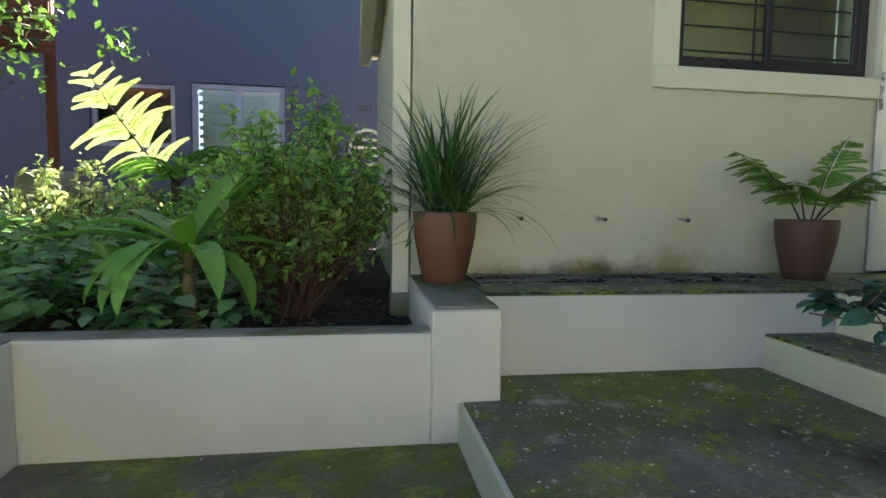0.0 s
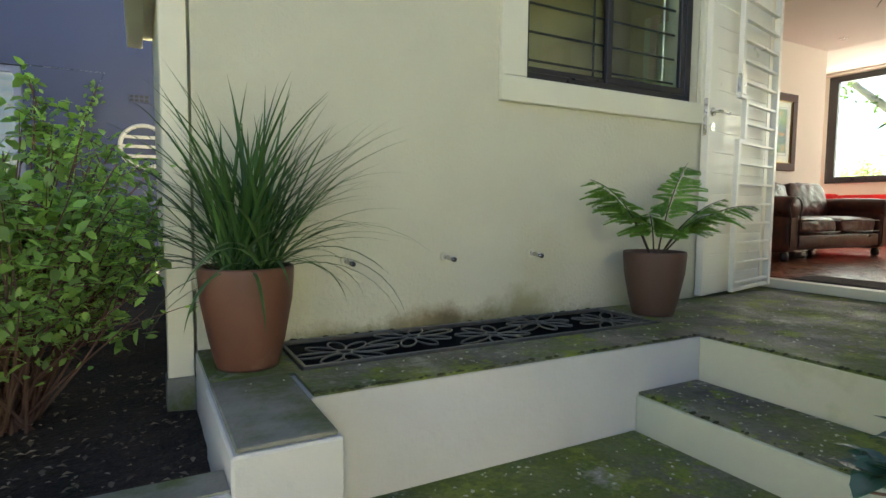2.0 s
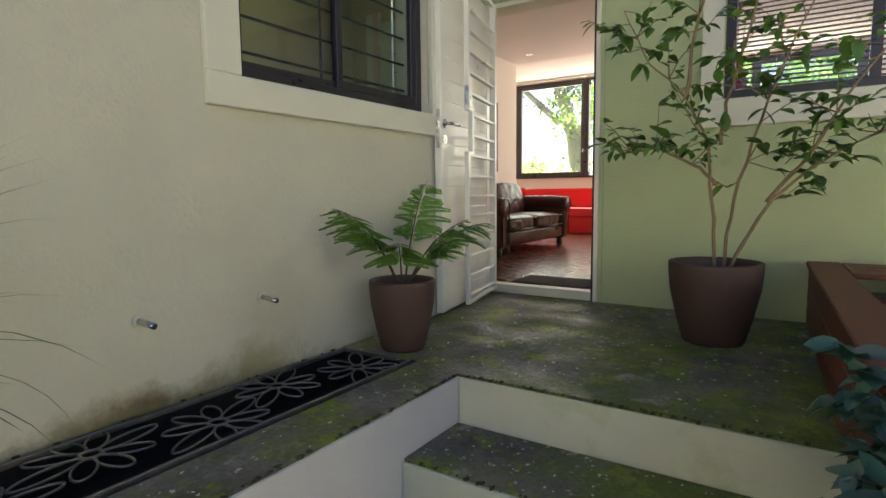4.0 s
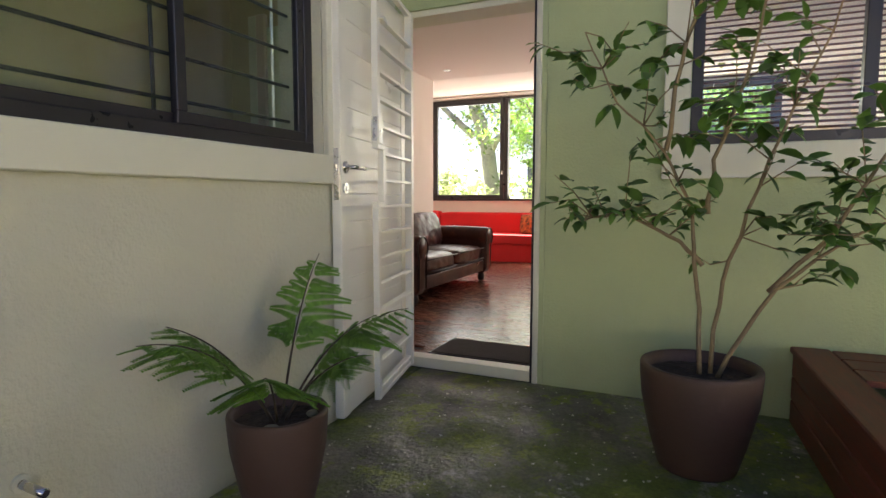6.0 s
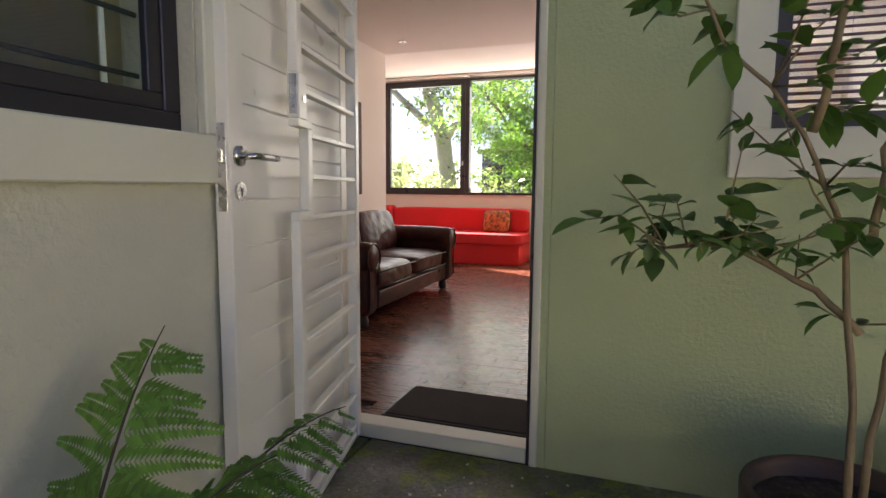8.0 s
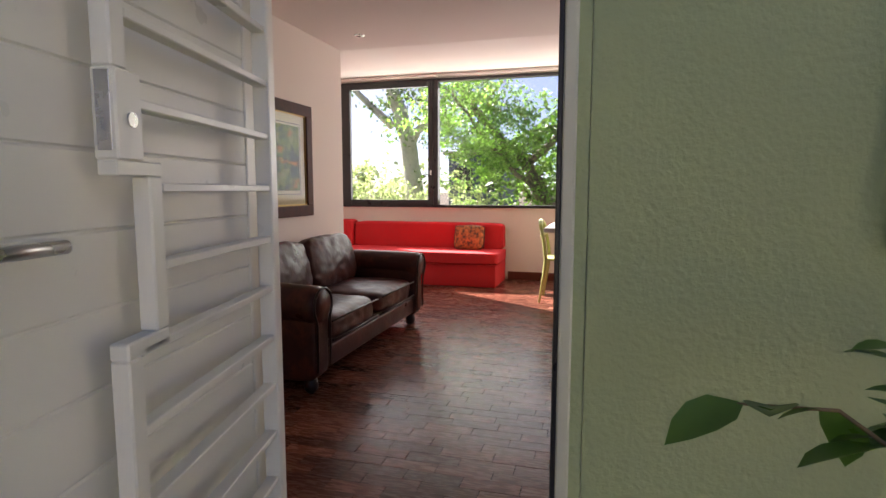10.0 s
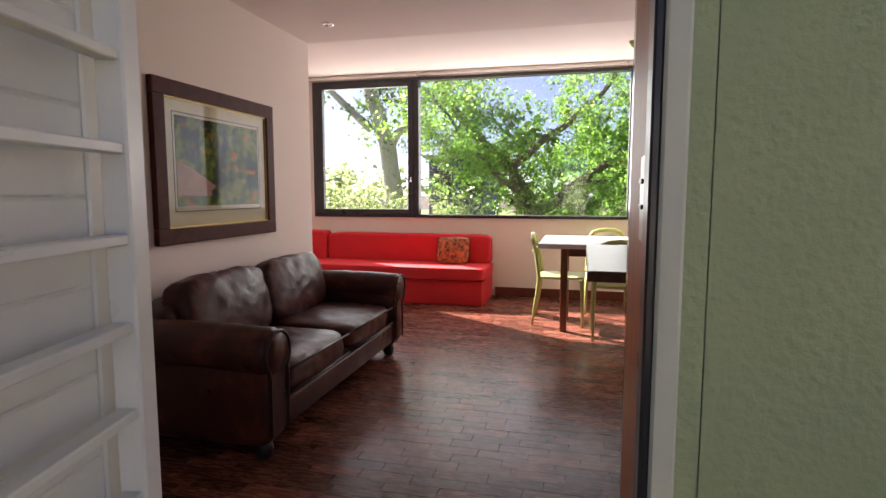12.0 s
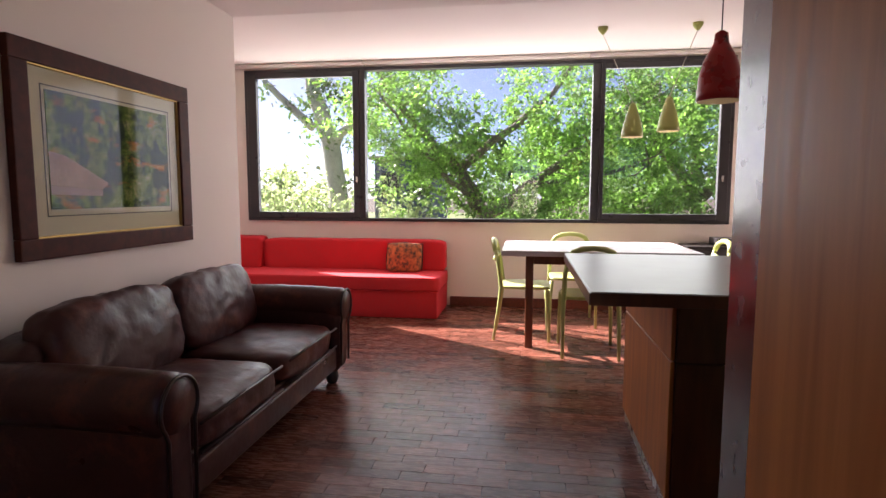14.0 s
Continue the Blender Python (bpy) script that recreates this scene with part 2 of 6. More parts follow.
M_DAMP = stained(M_CREAM, "damp_stained_plaster", [(-2.66, 0.0, 0.42, 0.11, (0.20, 0.15, 0.055), 0.8), (-2.58, 0.01, 0.14, 0.09, (0.09, 0.06, 0.025), 0.8), (-2.15, 0.02, 0.28, 0.16, (0.22, 0.19, 0.07), 0.8), (-3.15, 0.0, 0.22, 0.07, (0.25, 0.22, 0.09), 0.7),
    (-2.5, -0.02, 1.0, 0.07, (0.17, 0.16, 0.07), 0.7), (-1.3, -0.02, 0.6, 0.08, (0.35, 0.34, 0.19), 0.5), (-2.05, 0.22, 0.22, 0.35, (0.46, 0.44, 0.27), 0.4)])
M_WETBLACK = mat("wet_black_stone", (0.012, 0.013, 0.012), 0.55, 0.3, 12, 0.004, 30)
M_GLASS = glass("window_glass")
M_PICGLASS = glass("picture_glass", (0.97, 0.98, 0.96), 0.010, 0.9)
M_POT = mat("matt_brown_glaze", (0.075, 0.042, 0.030), 0.6, 0.15, 10, 0.001, 60, second=(0.10, 0.065, 0.05), amount=0.15, sscale=4)
M_TERRA = mat("glazed_brown_terracotta", (0.13, 0.055, 0.033), 0.5, 0.15, 10, 0.001, 60, second=(0.17, 0.10, 0.075), amount=0.15, sscale=4)
M_RED = mat("red_upholstery", (0.62, 0.022, 0.026), 0.85, 0.08, 40, 0.0015, 300)
M_LEATHER = mat("brown_leather", (0.052, 0.017, 0.015), 0.36, 0.3, 7, 0.0022, 28, spec=0.26, second=(0.12, 0.035, 0.022), amount=0.3, sscale=5)
M_STEEL = mat("brushed_steel", (0.55, 0.54, 0.52), 0.28, 0.08, 30, metal=1.0)
M_IRON = mat("worn_wrought_iron", (0.17, 0.165, 0.15), 0.42, 0.3, 30, metal=0.6)
M_WOODRED = wood("red_stained_wood_and_slat_shade", (0.19, 0.045, 0.025), (0.10, 0.025, 0.014), 0.5, (2, 20, 20), 3, 0.15)
M_OAK = wood("oak_veneer_panel", (0.49, 0.19, 0.060), (0.31, 0.107, 0.031), 0.46, (11, 11, 0.9), 2.4, spec=0.16)
M_PARQ = wood("parquet_block", (0.20, 0.078, 0.050), (0.075, 0.026, 0.017), 0.26, (18, 3, 18), 5, 0.5, coat=0.03, spec=0.12)


# ---- mesh helpers ----
def box(bm, lo, hi, bevel=0.0, seg=1):
    """Adds a box from corner lo to corner hi, with its edges rounded."""
    lo, hi = Vector(lo), Vector(hi)
    made = bmesh.ops.create_cube(bm, size=1.0, matrix=Matrix.Translation((lo + hi) / 2) @ Matrix.Diagonal((*(hi - lo), 1)))
    if bevel:
        edges = list({e for v in made["verts"] for e in v.link_edges})
        bmesh.ops.bevel(bm, geom=edges, offset=bevel, segments=seg, affect="EDGES", profile=0.6)
    return bm


def boxed(*lohi, bevel=0.0, seg=1):
    bm = bmesh.new()
    for lo, hi in lohi:
        box(bm, lo, hi, bevel, seg)
    return bm


def part(name, bm, material, parent=None, label="", smooth=False):
    """Links a bmesh as one mesh object, under a thing or part when given."""
    me = bpy.data.meshes.new(name)
    bm.to_mesh(me)
    bm.free()
    if smooth:
        me.shade_smooth()
    me.materials.append(material)
    ob = new(name, me)
    if parent:
        ob.parent = parent
    if label:
        ob["label"] = label
    return ob


def thing(name, label, category, group="", at=(0, 0, 0), turn=0.0):
    ob = new(name)
    ob.empty_display_size = 0.1
    ob.matrix_basis = pose(*at, 0, 0, turn)
    return tagged(ob, label, category, group)


def fixed(name, bm, material, label, category, smooth=False):
    return tagged(part(name, bm, material, None, "", smooth), label, category, "", "structure")


def tube(bm, pts, radii, sides=8, cap=True):
    """Sweeps a round section along points."""
    pts = [Vector(p) for p in pts]
    if not hasattr(radii, "__len__"):
        radii = [radii] * len(pts)
    rings, up = [], None
    for i, p in enumerate(pts):
        d = (pts[min(i + 1, len(pts) - 1)] - pts[max(i - 1, 0)]).normalized()
        if up is None:
            up = d.orthogonal().normalized()
        u = (up - d * up.dot(d))
        u = u.normalized() if u.length > 1e-5 else d.orthogonal().normalized()
        up, w = u, d.cross(u)
        rings.append([bm.verts.new(p + radii[i] * (math.cos(2 * math.pi * k / sides) * u + math.sin(2 * math.pi * k / sides) * w)) for k in range(sides)])
    for a, b in zip(rings, rings[1:]):
        for k in range(sides):
            bm.faces.new((a[k], a[(k + 1) % sides], b[(k + 1) % sides], b[k]))
    if cap:
        bm.faces.new(rings[0][::-1])
        bm.faces.new(rings[-1])
    return bm


def lathe(bm, profile, sides=40, at=(0, 0, 0)):
    """Turns a profile of (radius, height) round the z axis."""
    at, rings = Vector(at), []
    for r, z in profile:
        rings.append([bm.verts.new(at + Vector((r * math.cos(2 * math.pi * k / sides), r * math.sin(2 * math.pi * k / sides), z))) for k in range(sides)])
    for a, b in zip(rings, rings[1:]):
        for k in range(sides):
            bm.faces.new((a[k], a[(k + 1) % sides], b[(k + 1) % sides], b[k]))
    bm.faces.new(rings[0][::-1])
    bm.faces.new(rings[-1])
    return bm


# ---- courtyard structure ----
LOW, MID, STEP, TOP, FLOOR = -0.51, -0.356, -0.198, 0.0, 0.055
SKEW = Matrix.Translation((-2.33, 0, 0)) @ Matrix.Rotation(radians(0.4), 4, "Z") @ Matrix.Translation((2.33, 0, 0))
fixed("ground", boxed(((-200, -200, -1.2), (300, 200, -0.75))), M_SOIL, "bare dark earth under the whole place", "ground")
fixed("floor_low", boxed(((-5.06, -9, -0.75), (-3.58, -0.97, LOW))), M_MOSS, "mossy stained concrete floor of the lower court", "floor")
fixed("floor_middle", boxed(((-3.562, -9, -0.75), (-2.10, -0.68, MID))), M_MOSS, "mossy concrete floor with fallen petals", "floor")
fixed("step_riser_low", boxed(((-3.58, -9, -0.75), (-3.562, -0.97, MID - 0.003)), bevel=0.003), M_RISER, "cream painted face of the lowest step", "step")
fixed("step_body", boxed(((-2.097, -9, -0.75), (-1.722, -0.684, STEP - 0.012)), bevel=0.004), M_RISER, "cream painted masonry step with chipped edges", "step")
fixed("step_tread", boxed(((-2.083, -9, STEP - 0.012), (-1.727, -0.684, STEP))), M_MOSS, "green mossy concrete tread of the step", "step")
fixed("terrace_body", boxed(((-1.722, -9, -0.75), (-0.002, -0.686, TOP - 0.012)), bevel=0.003), M_RISER, "cream painted riser of the terrace", "wall")
fixed("ledge_front", boxed(((-3.42, -0.682, -0.75), (-0.004, -0.44, TOP - 0.012)), bevel=0.003), M_WHITE, "white painted retaining wall under the ledge", "wall")
fixed("ledge_back", boxed(((-3.672, -0.44, -0.75), (-3.385, 0.0, TOP - 0.012)), ((-1.665, -0.44, -0.75), (-0.004, 0.0, TOP - 0.012)), ((-3.385, -0.44, -0.75), (-1.665, 0.0, -0.16))), M_WHITE, "white painted masonry round the water trough", "wall")
fixed("pier", boxed(((-3.68, -0.982, -0.75), (-3.42, -0.44, TOP - 0.012)), bevel=0.006), M_WHITE, "white painted pier at the planter end", "wall")
fixed("terrace_top", boxed(((-1.712, -9, TOP - 0.012), (-0.002, -0.674, TOP)), ((-3.41, -0.674, TOP - 0.012), (-0.002, -0.44, TOP)), ((-3.665, -0.44, TOP - 0.012), (-3.385, 0.0, TOP)), ((-1.665, -0.44, TOP - 0.012), (-0.002, 0.0, TOP))), M_MOSS, "mossy dark concrete terrace paving", "paving")
fixed("trough_lining", boxed(((-3.385, -0.44, -0.16), (-1.665, -0.005, -0.155)), ((-3.385, -0.44, -0.155), (-3.375, -0.005, -0.01)), ((-1.675, -0.44, -0.155), (-1.665, -0.005, -0.01)), ((-3.375, -0.44, -0.155), (-1.675, -0.43, -0.01)), ((-3.375, -0.012, -0.155), (-1.675, -0.004, -0.01))), M_WETBLACK, "wet black lining of the water trough", "trough")
fixed("pier_cap", boxed(((-3.668, -0.968, TOP - 0.012), (-3.432, -0.44, TOP + 0.001)), bevel=0.003), M_CONC, "worn grey concrete top of the planter pier", "wall")
fixed("planter_wall", boxed(((-5.19, -0.977, -0.75), (-3.68, -0.85, -0.097)), ((-5.19, -9, -0.75), (-5.06, -0.977, -0.097)), bevel=0.006), M_WHITE, "white painted low planter wall", "wall")
fixed("planter_cap", boxed(((-5.18, -0.965, -0.098), (-3.682, -0.857, -0.090)), ((-5.18, -9, -0.098), (-5.072, -0.965, -0.090))), M_CONC, "grey mossy top of the planter wall", "wall")
bm = bmesh.new()
bmesh.ops.create_grid(bm, x_segments=90, y_segments=80, size=1.0, matrix=Matrix.Translation((-8.7, 2.9, -0.24)) @ Matrix.Diagonal((5.05, 3.75, 1, 1)))
for q in bm.verts:
    q.co.z += 0.05 * noise.noise(q.co * 1.3) + 0.02 * noise.noise(q.co * 9)
fixed("planter_soil", bm, M_SOIL, "dark loose planter soil with leaf litter", "soil", True)

# wall with the three spouts and its barred window opening
WX0, WX1, WZ0, WZ1 = -2.18, -0.905, 1.170, 2.25
for ob in (
    fixed("wall_north", boxed(((-3.665, 0, -0.75), (WX0, 0.22, 2.6)), ((WX1, 0, -0.75), (-0.80, 0.22, 2.6)), ((WX0, 0, -0.75), (WX1, 0.22, WZ0)), ((WX0, 0, WZ1), (WX1, 0.22, 2.6))), M_DAMP, "rough cream plastered house wall with damp stains", "wall"),
    fixed("wall_behind_door", boxed(((-0.80, 0.14, -0.75), (-0.01, 0.22, 2.6))), M_CREAM, "cream plastered wall behind the open door", "wall"),
    fixed("trim_window", boxed(((-2.33, -0.03, 1.048), (-0.802, -0.001, WZ0 - 0.002)), ((-2.33, -0.03, WZ0 - 0.002), (WX0 - 0.002, -0.001, WZ1 + 0.12)), ((WX1 + 0.002, -0.03, WZ0 - 0.002), (-0.802, -0.001, WZ1 + 0.12)), bevel=0.004), M_TRIM, "smooth cream plaster band round the window", "trim"),
):
    ob.matrix_basis = SKEW
fixed("wall_house_side", boxed(((-3.665, 0.22, -0.75), (-3.465, 4.8, 2.6))), M_CREAM, "cream plastered side wall of the house", "wall")
corner = thing("corner_post", "cream painted square timber post at the house corner", "post", at=(-3.72, 0.06, -0.2))
part("shaft", boxed(((-0.045, -0.045, -0.05), (0.045, 0.045, 2.7)), bevel=0.004), M_TRIM, corner)
part("foot", boxed(((-0.052, -0.052, -0.06), (0.052, 0.052, 0.10)), bevel=0.004), M_CONC, corner, "damp grey foot of the post")
part("bracket", boxed(((0.045, -0.03, 0.42), (0.06, 0.03, 0.50)), bevel=0.002), M_TRIM, corner)
eave = thing("eave_gutter", "cream painted eave with a box gutter", "gutter", at=(-3.78, 2.3, 2.25))
part("gutter", boxed(((-0.13, -2.5, 0.0), (0.02, 2.6, 0.12)), bevel=0.01), M_TRIM, eave)
part("soffit", boxed(((0.022, -2.5, 0.10), (0.18, 2.6, 0.12))), M_TRIM, eave)
part("fascia", boxed(((-0.02, -2.5, 0.122), (0.02, 2.6, 0.33)), bevel=0.003), M_TRIM, eave)
fixed("terrace_corner", boxed(((-0.80, 0.015, -0.75), (-0.002, 0.138, TOP - 0.001))), M_MOSS, "dark concrete corner behind the open door", "paving")
# wall with the door
DY0, DY1, DZ1 = -0.719, 0.32, 2.03
RY0, RY1, RZ0, RZ1 = -2.78, -1.39, 1.235, 2.25
fixed("wall_east", boxed(((0, DY0, DZ1), (0.2, DY1, 2.6)), ((0.01, DY1, -0.75), (0.2, 0.5, 2.6)), ((0, RY1, -0.75), (0.2, DY0, 2.6)), ((0, RY0, -0.75), (0.2, RY1, RZ0)), ((0, RY0, RZ1), (0.2, RY1, 2.6)), ((0, -9, -0.75), (0.2, RY0, 2.6))), M_GREENISH, "rough plastered wall beside the door, green bounce light in its colour", "wall")
fixed("trim_blind_window", boxed(((-0.022, RY0 - 0.13, 1.08), (-0.001, -1.275, RZ0 - 0.002)), ((-0.022, RY1 + 0.002, RZ0 - 0.002), (-0.001, -1.275, 2.38)), bevel=0.004), M_TRIM, "smooth cream plaster band round the window", "trim")

# ---- room structure ----
IX = 5.745
IY0, IY1, IZ0, IZ1 = -2.40, 2.69, 0.960, 2.60
fixed("floor_base", boxed(((0.02, -3.3, -0.75), (5.9, 0.22, FLOOR - 0.014)), ((0.2, 0.22, -0.75), (5.9, 4.0, FLOOR - 0.014))), M_BLACK, "dark bed under the parquet blocks", "floor")
fixed("wall_left", boxed(((0.2, 1.55, -0.1), (3.42, 1.70, 2.6))), M_INT, "pale painted indoor wall behind the sofa", "wall")
fixed("wall_right", boxed(((0.2, -3.3, -0.1), (5.9, -3.15, 2.9))), M_INT, "pale painted indoor wall", "wall")
fixed("wall_left_far", boxed(((3.42, 3.05, -0.1), (5.74, 3.2, 2.9)), ((3.25, 1.70, -0.1), (3.42, 3.2, 2.6))), M_INT, "pale painted indoor wall of the alcove", "wall")
fixed("wall_window", boxed(((IX, -3.3, -0.1), (5.83, 3.2, IZ0)), ((IX, -3.3, IZ0), (5.83, IY0, 2.9)), ((IX, IY1, IZ0), (5.83, 3.2, 2.9)), ((IX, IY0, IZ1), (5.83, IY1, 2.9))), M_INT, "pale painted wall under the long window", "wall")
bm = bmesh.new()
box(bm, (0.2, -3.3, 2.425), (3.42, 1.9, 2.56))
v = [bm.verts.new(c) for c in ((3.42, -3.3, 2.425), (IX, -3.3, 2.665), (IX, 3.1, 2.665), (3.42, 3.1, 2.425), (3.42, -3.3, 2.56), (IX, -3.3, 2.76), (IX, 3.1, 2.76), (3.42, 3.1, 2.56))]
for f in ((0, 1, 2, 3), (7, 6, 5, 4), (0, 4, 5, 1), (1, 5, 6, 2), (2, 6, 7, 3), (3, 7, 4, 0)):
    bm.faces.new([v[i] for i in f])
fixed("ceiling", bm, M_CEIL, "smooth pale ceiling rising towards the window", "ceiling")
fixed("roof", boxed(((-0.25, -9, 2.9), (6.05, 4.9, 3.0)), ((-3.9, -0.25, 2.62), (-0.25, 4.9, 2.75)), ((-0.25, -9, 2.602), (0.2, 4.9, 2.9))), M_CONC, "flat grey house roof slab", "roof")
fixed("wall_inner_room", boxed(((-3.465, 1.3, -0.1), (-0.02, 1.4, 2.6)), ((-3.465, 0.25, -0.1), (-0.02, 1.3, 0.0)), ((0.05, 0.5, 0.0), (0.195, 1.7, 2.6)), ((-3.465, 0.25, 2.4), (-0.02, 1.3, 2.6)), ((-0.10, 0.24, 0.0), (-0.02, 1.3, 2.4))), M_INNER, "plain wall of the room behind the barred window", "wall")
idr = tagged(new("door_inner"), "pale green panelled door inside the barred kitchen window", "door", "", "structure")
M_PALEG = mat("pale_green_door_paint", (0.60, 0.66, 0.46), 0.5, 0.04, 6)
part("door_panel", boxed(((-0.128, 0.42, 0.01), (-0.102, 0.985, 2.02)), bevel=0.003), M_PALEG, idr)
for k in range(14):
    part("groove", boxed(((-0.1295, 0.50, 0.15 + k * 0.135), (-0.1285, 0.86, 0.156 + k * 0.135))), M_CONC, idr)
part("casing", boxed(((-0.140, 0.99, 0.01), (-0.102, 1.06, 2.10)), bevel=0.006), mat("pinkish_casing_paint", (0.66, 0.52, 0.42), 0.5, 0.04, 6), idr)
part("casing", boxed(((-0.130, 1.062, 0.01), (-0.102, 1.13, 2.10)), bevel=0.006), M_TRIM, idr)
fixed("baseboard", boxed(((IX - 0.018, -3.15, FLOOR), (IX - 0.001, 0.40, FLOOR + 0.10)), bevel=0.003), M_WOODRED, "dark red-brown timber skirting board", "baseboard")


# ---- joinery: door, gate, windows ----
def frame_boxes(bm, axis, a0, a1, z0, z1, w, d0, d1, bevel=0.003):
    """A rectangular frame in a wall along x or y, w wide, from depth d0 to d1."""
    for lo, hi in (((a0, z0), (a1, z0 + w)), ((a0, z1 - w), (a1, z1)), ((a0, z0 + w), (a0 + w, z1 - w)), ((a1 - w, z0 + w), (a1, z1 - w))):
        if axis == "x":
            box(bm, (lo[0], d0, lo[1]), (hi[0], d1, hi[1]), bevel)
        else:
            box(bm, (d0, lo[0], lo[1]), (d1, hi[0], hi[1]), bevel)
    return bm


def pane(axis, a0, a1, z0, z1, d, parent):
    lo, hi = ((a0, d, z0), (a1, d + 0.005, z1)) if axis == "x" else ((d, a0, z0), (d + 0.005, a1, z1))
    ob = part("pane", boxed((lo, hi)), M_GLASS, parent, "clear glass pane")
    ob.visible_shadow = False
    return ob


# barred kitchen window
w1 = tagged(new("window_1"), "black aluminium sliding window with inner burglar bars", "window", "", "structure")
w1.matrix_basis = SKEW
part("window_frame", frame_boxes(bmesh.new(), "x", WX0, WX1, WZ0, WZ1, 0.05, 0.045, 0.11), M_BLACK, w1)
part("sash", frame_boxes(bmesh.new(), "x", WX0 + 0.05, -1.535, WZ0 + 0.05, WZ1 - 0.05, 0.035, 0.075, 0.10), M_BLACK, w1)
part("sash", frame_boxes(bmesh.new(), "x", -1.585, WX1 - 0.05, WZ0 + 0.05, WZ1 - 0.05, 0.04, 0.05, 0.073), M_BLACK, w1)
pane("x", WX0 + 0.08, -1.565, WZ0 + 0.08, WZ1 - 0.08, 0.085, w1)
pane("x", -1.55, WX1 - 0.085, WZ0 + 0.085, WZ1 - 0.085, 0.06, w1)
for k in range(7):
    part("burglar_bar", boxed(((WX0 + 0.02, 0.150, WZ0 + 0.135 + k * 0.145), (WX1 - 0.02, 0.160, WZ0 + 0.147 + k * 0.145)), bevel=0.002), M_BLACK, w1)
for x in (-1.585, -1.02):
    part("bar_upright", boxed(((x, 0.160, WZ0 + 0.01), (x + 0.014, 0.168, WZ1 - 0.01)), bevel=0.002), M_GLOSSW if x > -1.3 else M_BLACK, w1)
# window with the slatted blind
w2 = tagged(new("window_2"), "black aluminium window with a slatted blind inside", "window", "", "structure")
part("window_frame", frame_boxes(bmesh.new(), "y", RY0, RY1, RZ0, RZ1, 0.05, 0.04, 0.11), M_BLACK, w2)
part("mullion", boxed(((0.045, -2.10, RZ0 + 0.05), (0.105, -2.05, RZ1 - 0.05)), bevel=0.003), M_BLACK, w2)
pane("y", RY0 + 0.05, -2.10, RZ0 + 0.05, RZ1 - 0.05, 0.07, w2)
pane("y", -2.05, RY1 - 0.05, RZ0 + 0.05, RZ1 - 0.05, 0.07, w2)
blind = thing("venetian_blind", "venetian blind behind the window, backlit shade put into its slat colour", "blind", at=(0.16, -2.085, RZ0 + 0.03))
# dark wood colour on the slats stands for their shaded, backlit undersides
slat_me = None
for k in range(38):
    if slat_me is None:
        bm = boxed(((-0.0125, -0.66, -0.0012), (0.0125, 0.66, 0.0012)))
        bmesh.ops.rotate(bm, cent=(0, 0, 0), matrix=Matrix.Rotation(radians(-30), 3, "Y"), verts=bm.verts)
        s = part("slat", bm, M_WOODRED, blind)
        slat_me = s.data
    else:
        s = new("slat", slat_me)
        s.parent = blind
    s.location = (0, 0, 0.02 + k * 0.0255)
for y in (-0.45, 0.0, 0.45):
    part("cord", tube(bmesh.new(), [(0.014, y, 0), (0.014, y, 0.99)], 0.0012, 5), M_GLOSSW, blind)
part("headrail", boxed(((-0.02, -0.66, 0.985), (0.025, 0.66, 1.02)), bevel=0.002), M_GLOSSW, blind)

# door frame, threshold, mat
fr = tagged(new("door_frame"), "cream painted door frame with black seal and steel strike plates", "door frame", "", "structure")
part("jamb_plaster", boxed(((-0.002, DY0 + 0.002, 0.0), (0.050, -0.690, DZ1 - 0.035))), M_GREENISH, fr)
part("jamb_outer", boxed(((-0.010, -0.690, 0.0), (0.050, -0.660, DZ1 - 0.035)), bevel=0.004), M_TRIM, fr)
part("jamb_reveal", boxed(((0.05, DY0, 0.0), (0.195, DY0 + 0.014, DZ1 - 0.035)), bevel=0.003), M_TRIM, fr)
part("seal", boxed(((-0.008, -0.660, 0.0), (0.048, -0.648, DZ1 - 0.035)), bevel=0.003), M_BLACK, fr, "black rubber seal")
part("jamb_inner", boxed(((0.195, DY0, 0.0), (0.208, DY0 + 0.03, 2.05)), bevel=0.003), M_GLOSSW, fr)
part("strike_plate", boxed(((0.055, DY0 + 0.014, 1.02), (0.085, DY0 + 0.016, 1.20)), bevel=0.001), M_STEEL, fr, "worn steel strike plate")
part("strike_plate", boxed(((0.196, DY0 + 0.030, 1.24), (0.207, DY0 + 0.0325, 1.47)), bevel=0.001), M_STEEL, fr, "steel strike plate")
part("strike_slot", boxed(((0.199, DY0 + 0.0325, 1.30), (0.204, DY0 + 0.0332, 1.385))), M_BLACK, fr)
part("strike_slot", boxed(((0.064, DY0 + 0.016, 1.06), (0.076, DY0 + 0.0167, 1.12))), M_BLACK, fr)
part("head", boxed(((0.012, DY0 + 0.014, DZ1 - 0.035), (0.19, DY1, DZ1)), bevel=0.004), M_TRIM, fr)
part("jamb_hinge", boxed(((0.10, DY1 - 0.03, 0.0), (0.19, DY1, DZ1 - 0.035)), bevel=0.004), M_TRIM, fr)
part("threshold", boxed(((0.004, -0.646, 0.0), (0.10, DY1 - 0.03, 0.062)), bevel=0.006, seg=2), M_TRIM, fr, "cream painted door threshold")
M_MAT = mat("dark_coir_mat", (0.030, 0.020, 0.016), 0.95, 0.4, 60, 0.008, 260)
mt = thing("doormat", "dark brown coir doormat lying inside the door", "doormat", at=(0.29, -0.33, FLOOR))
part("mat_body", boxed(((-0.17, -0.36, 0.0), (0.19, 0.33, 0.014)), bevel=0.004), M_MAT, mt)
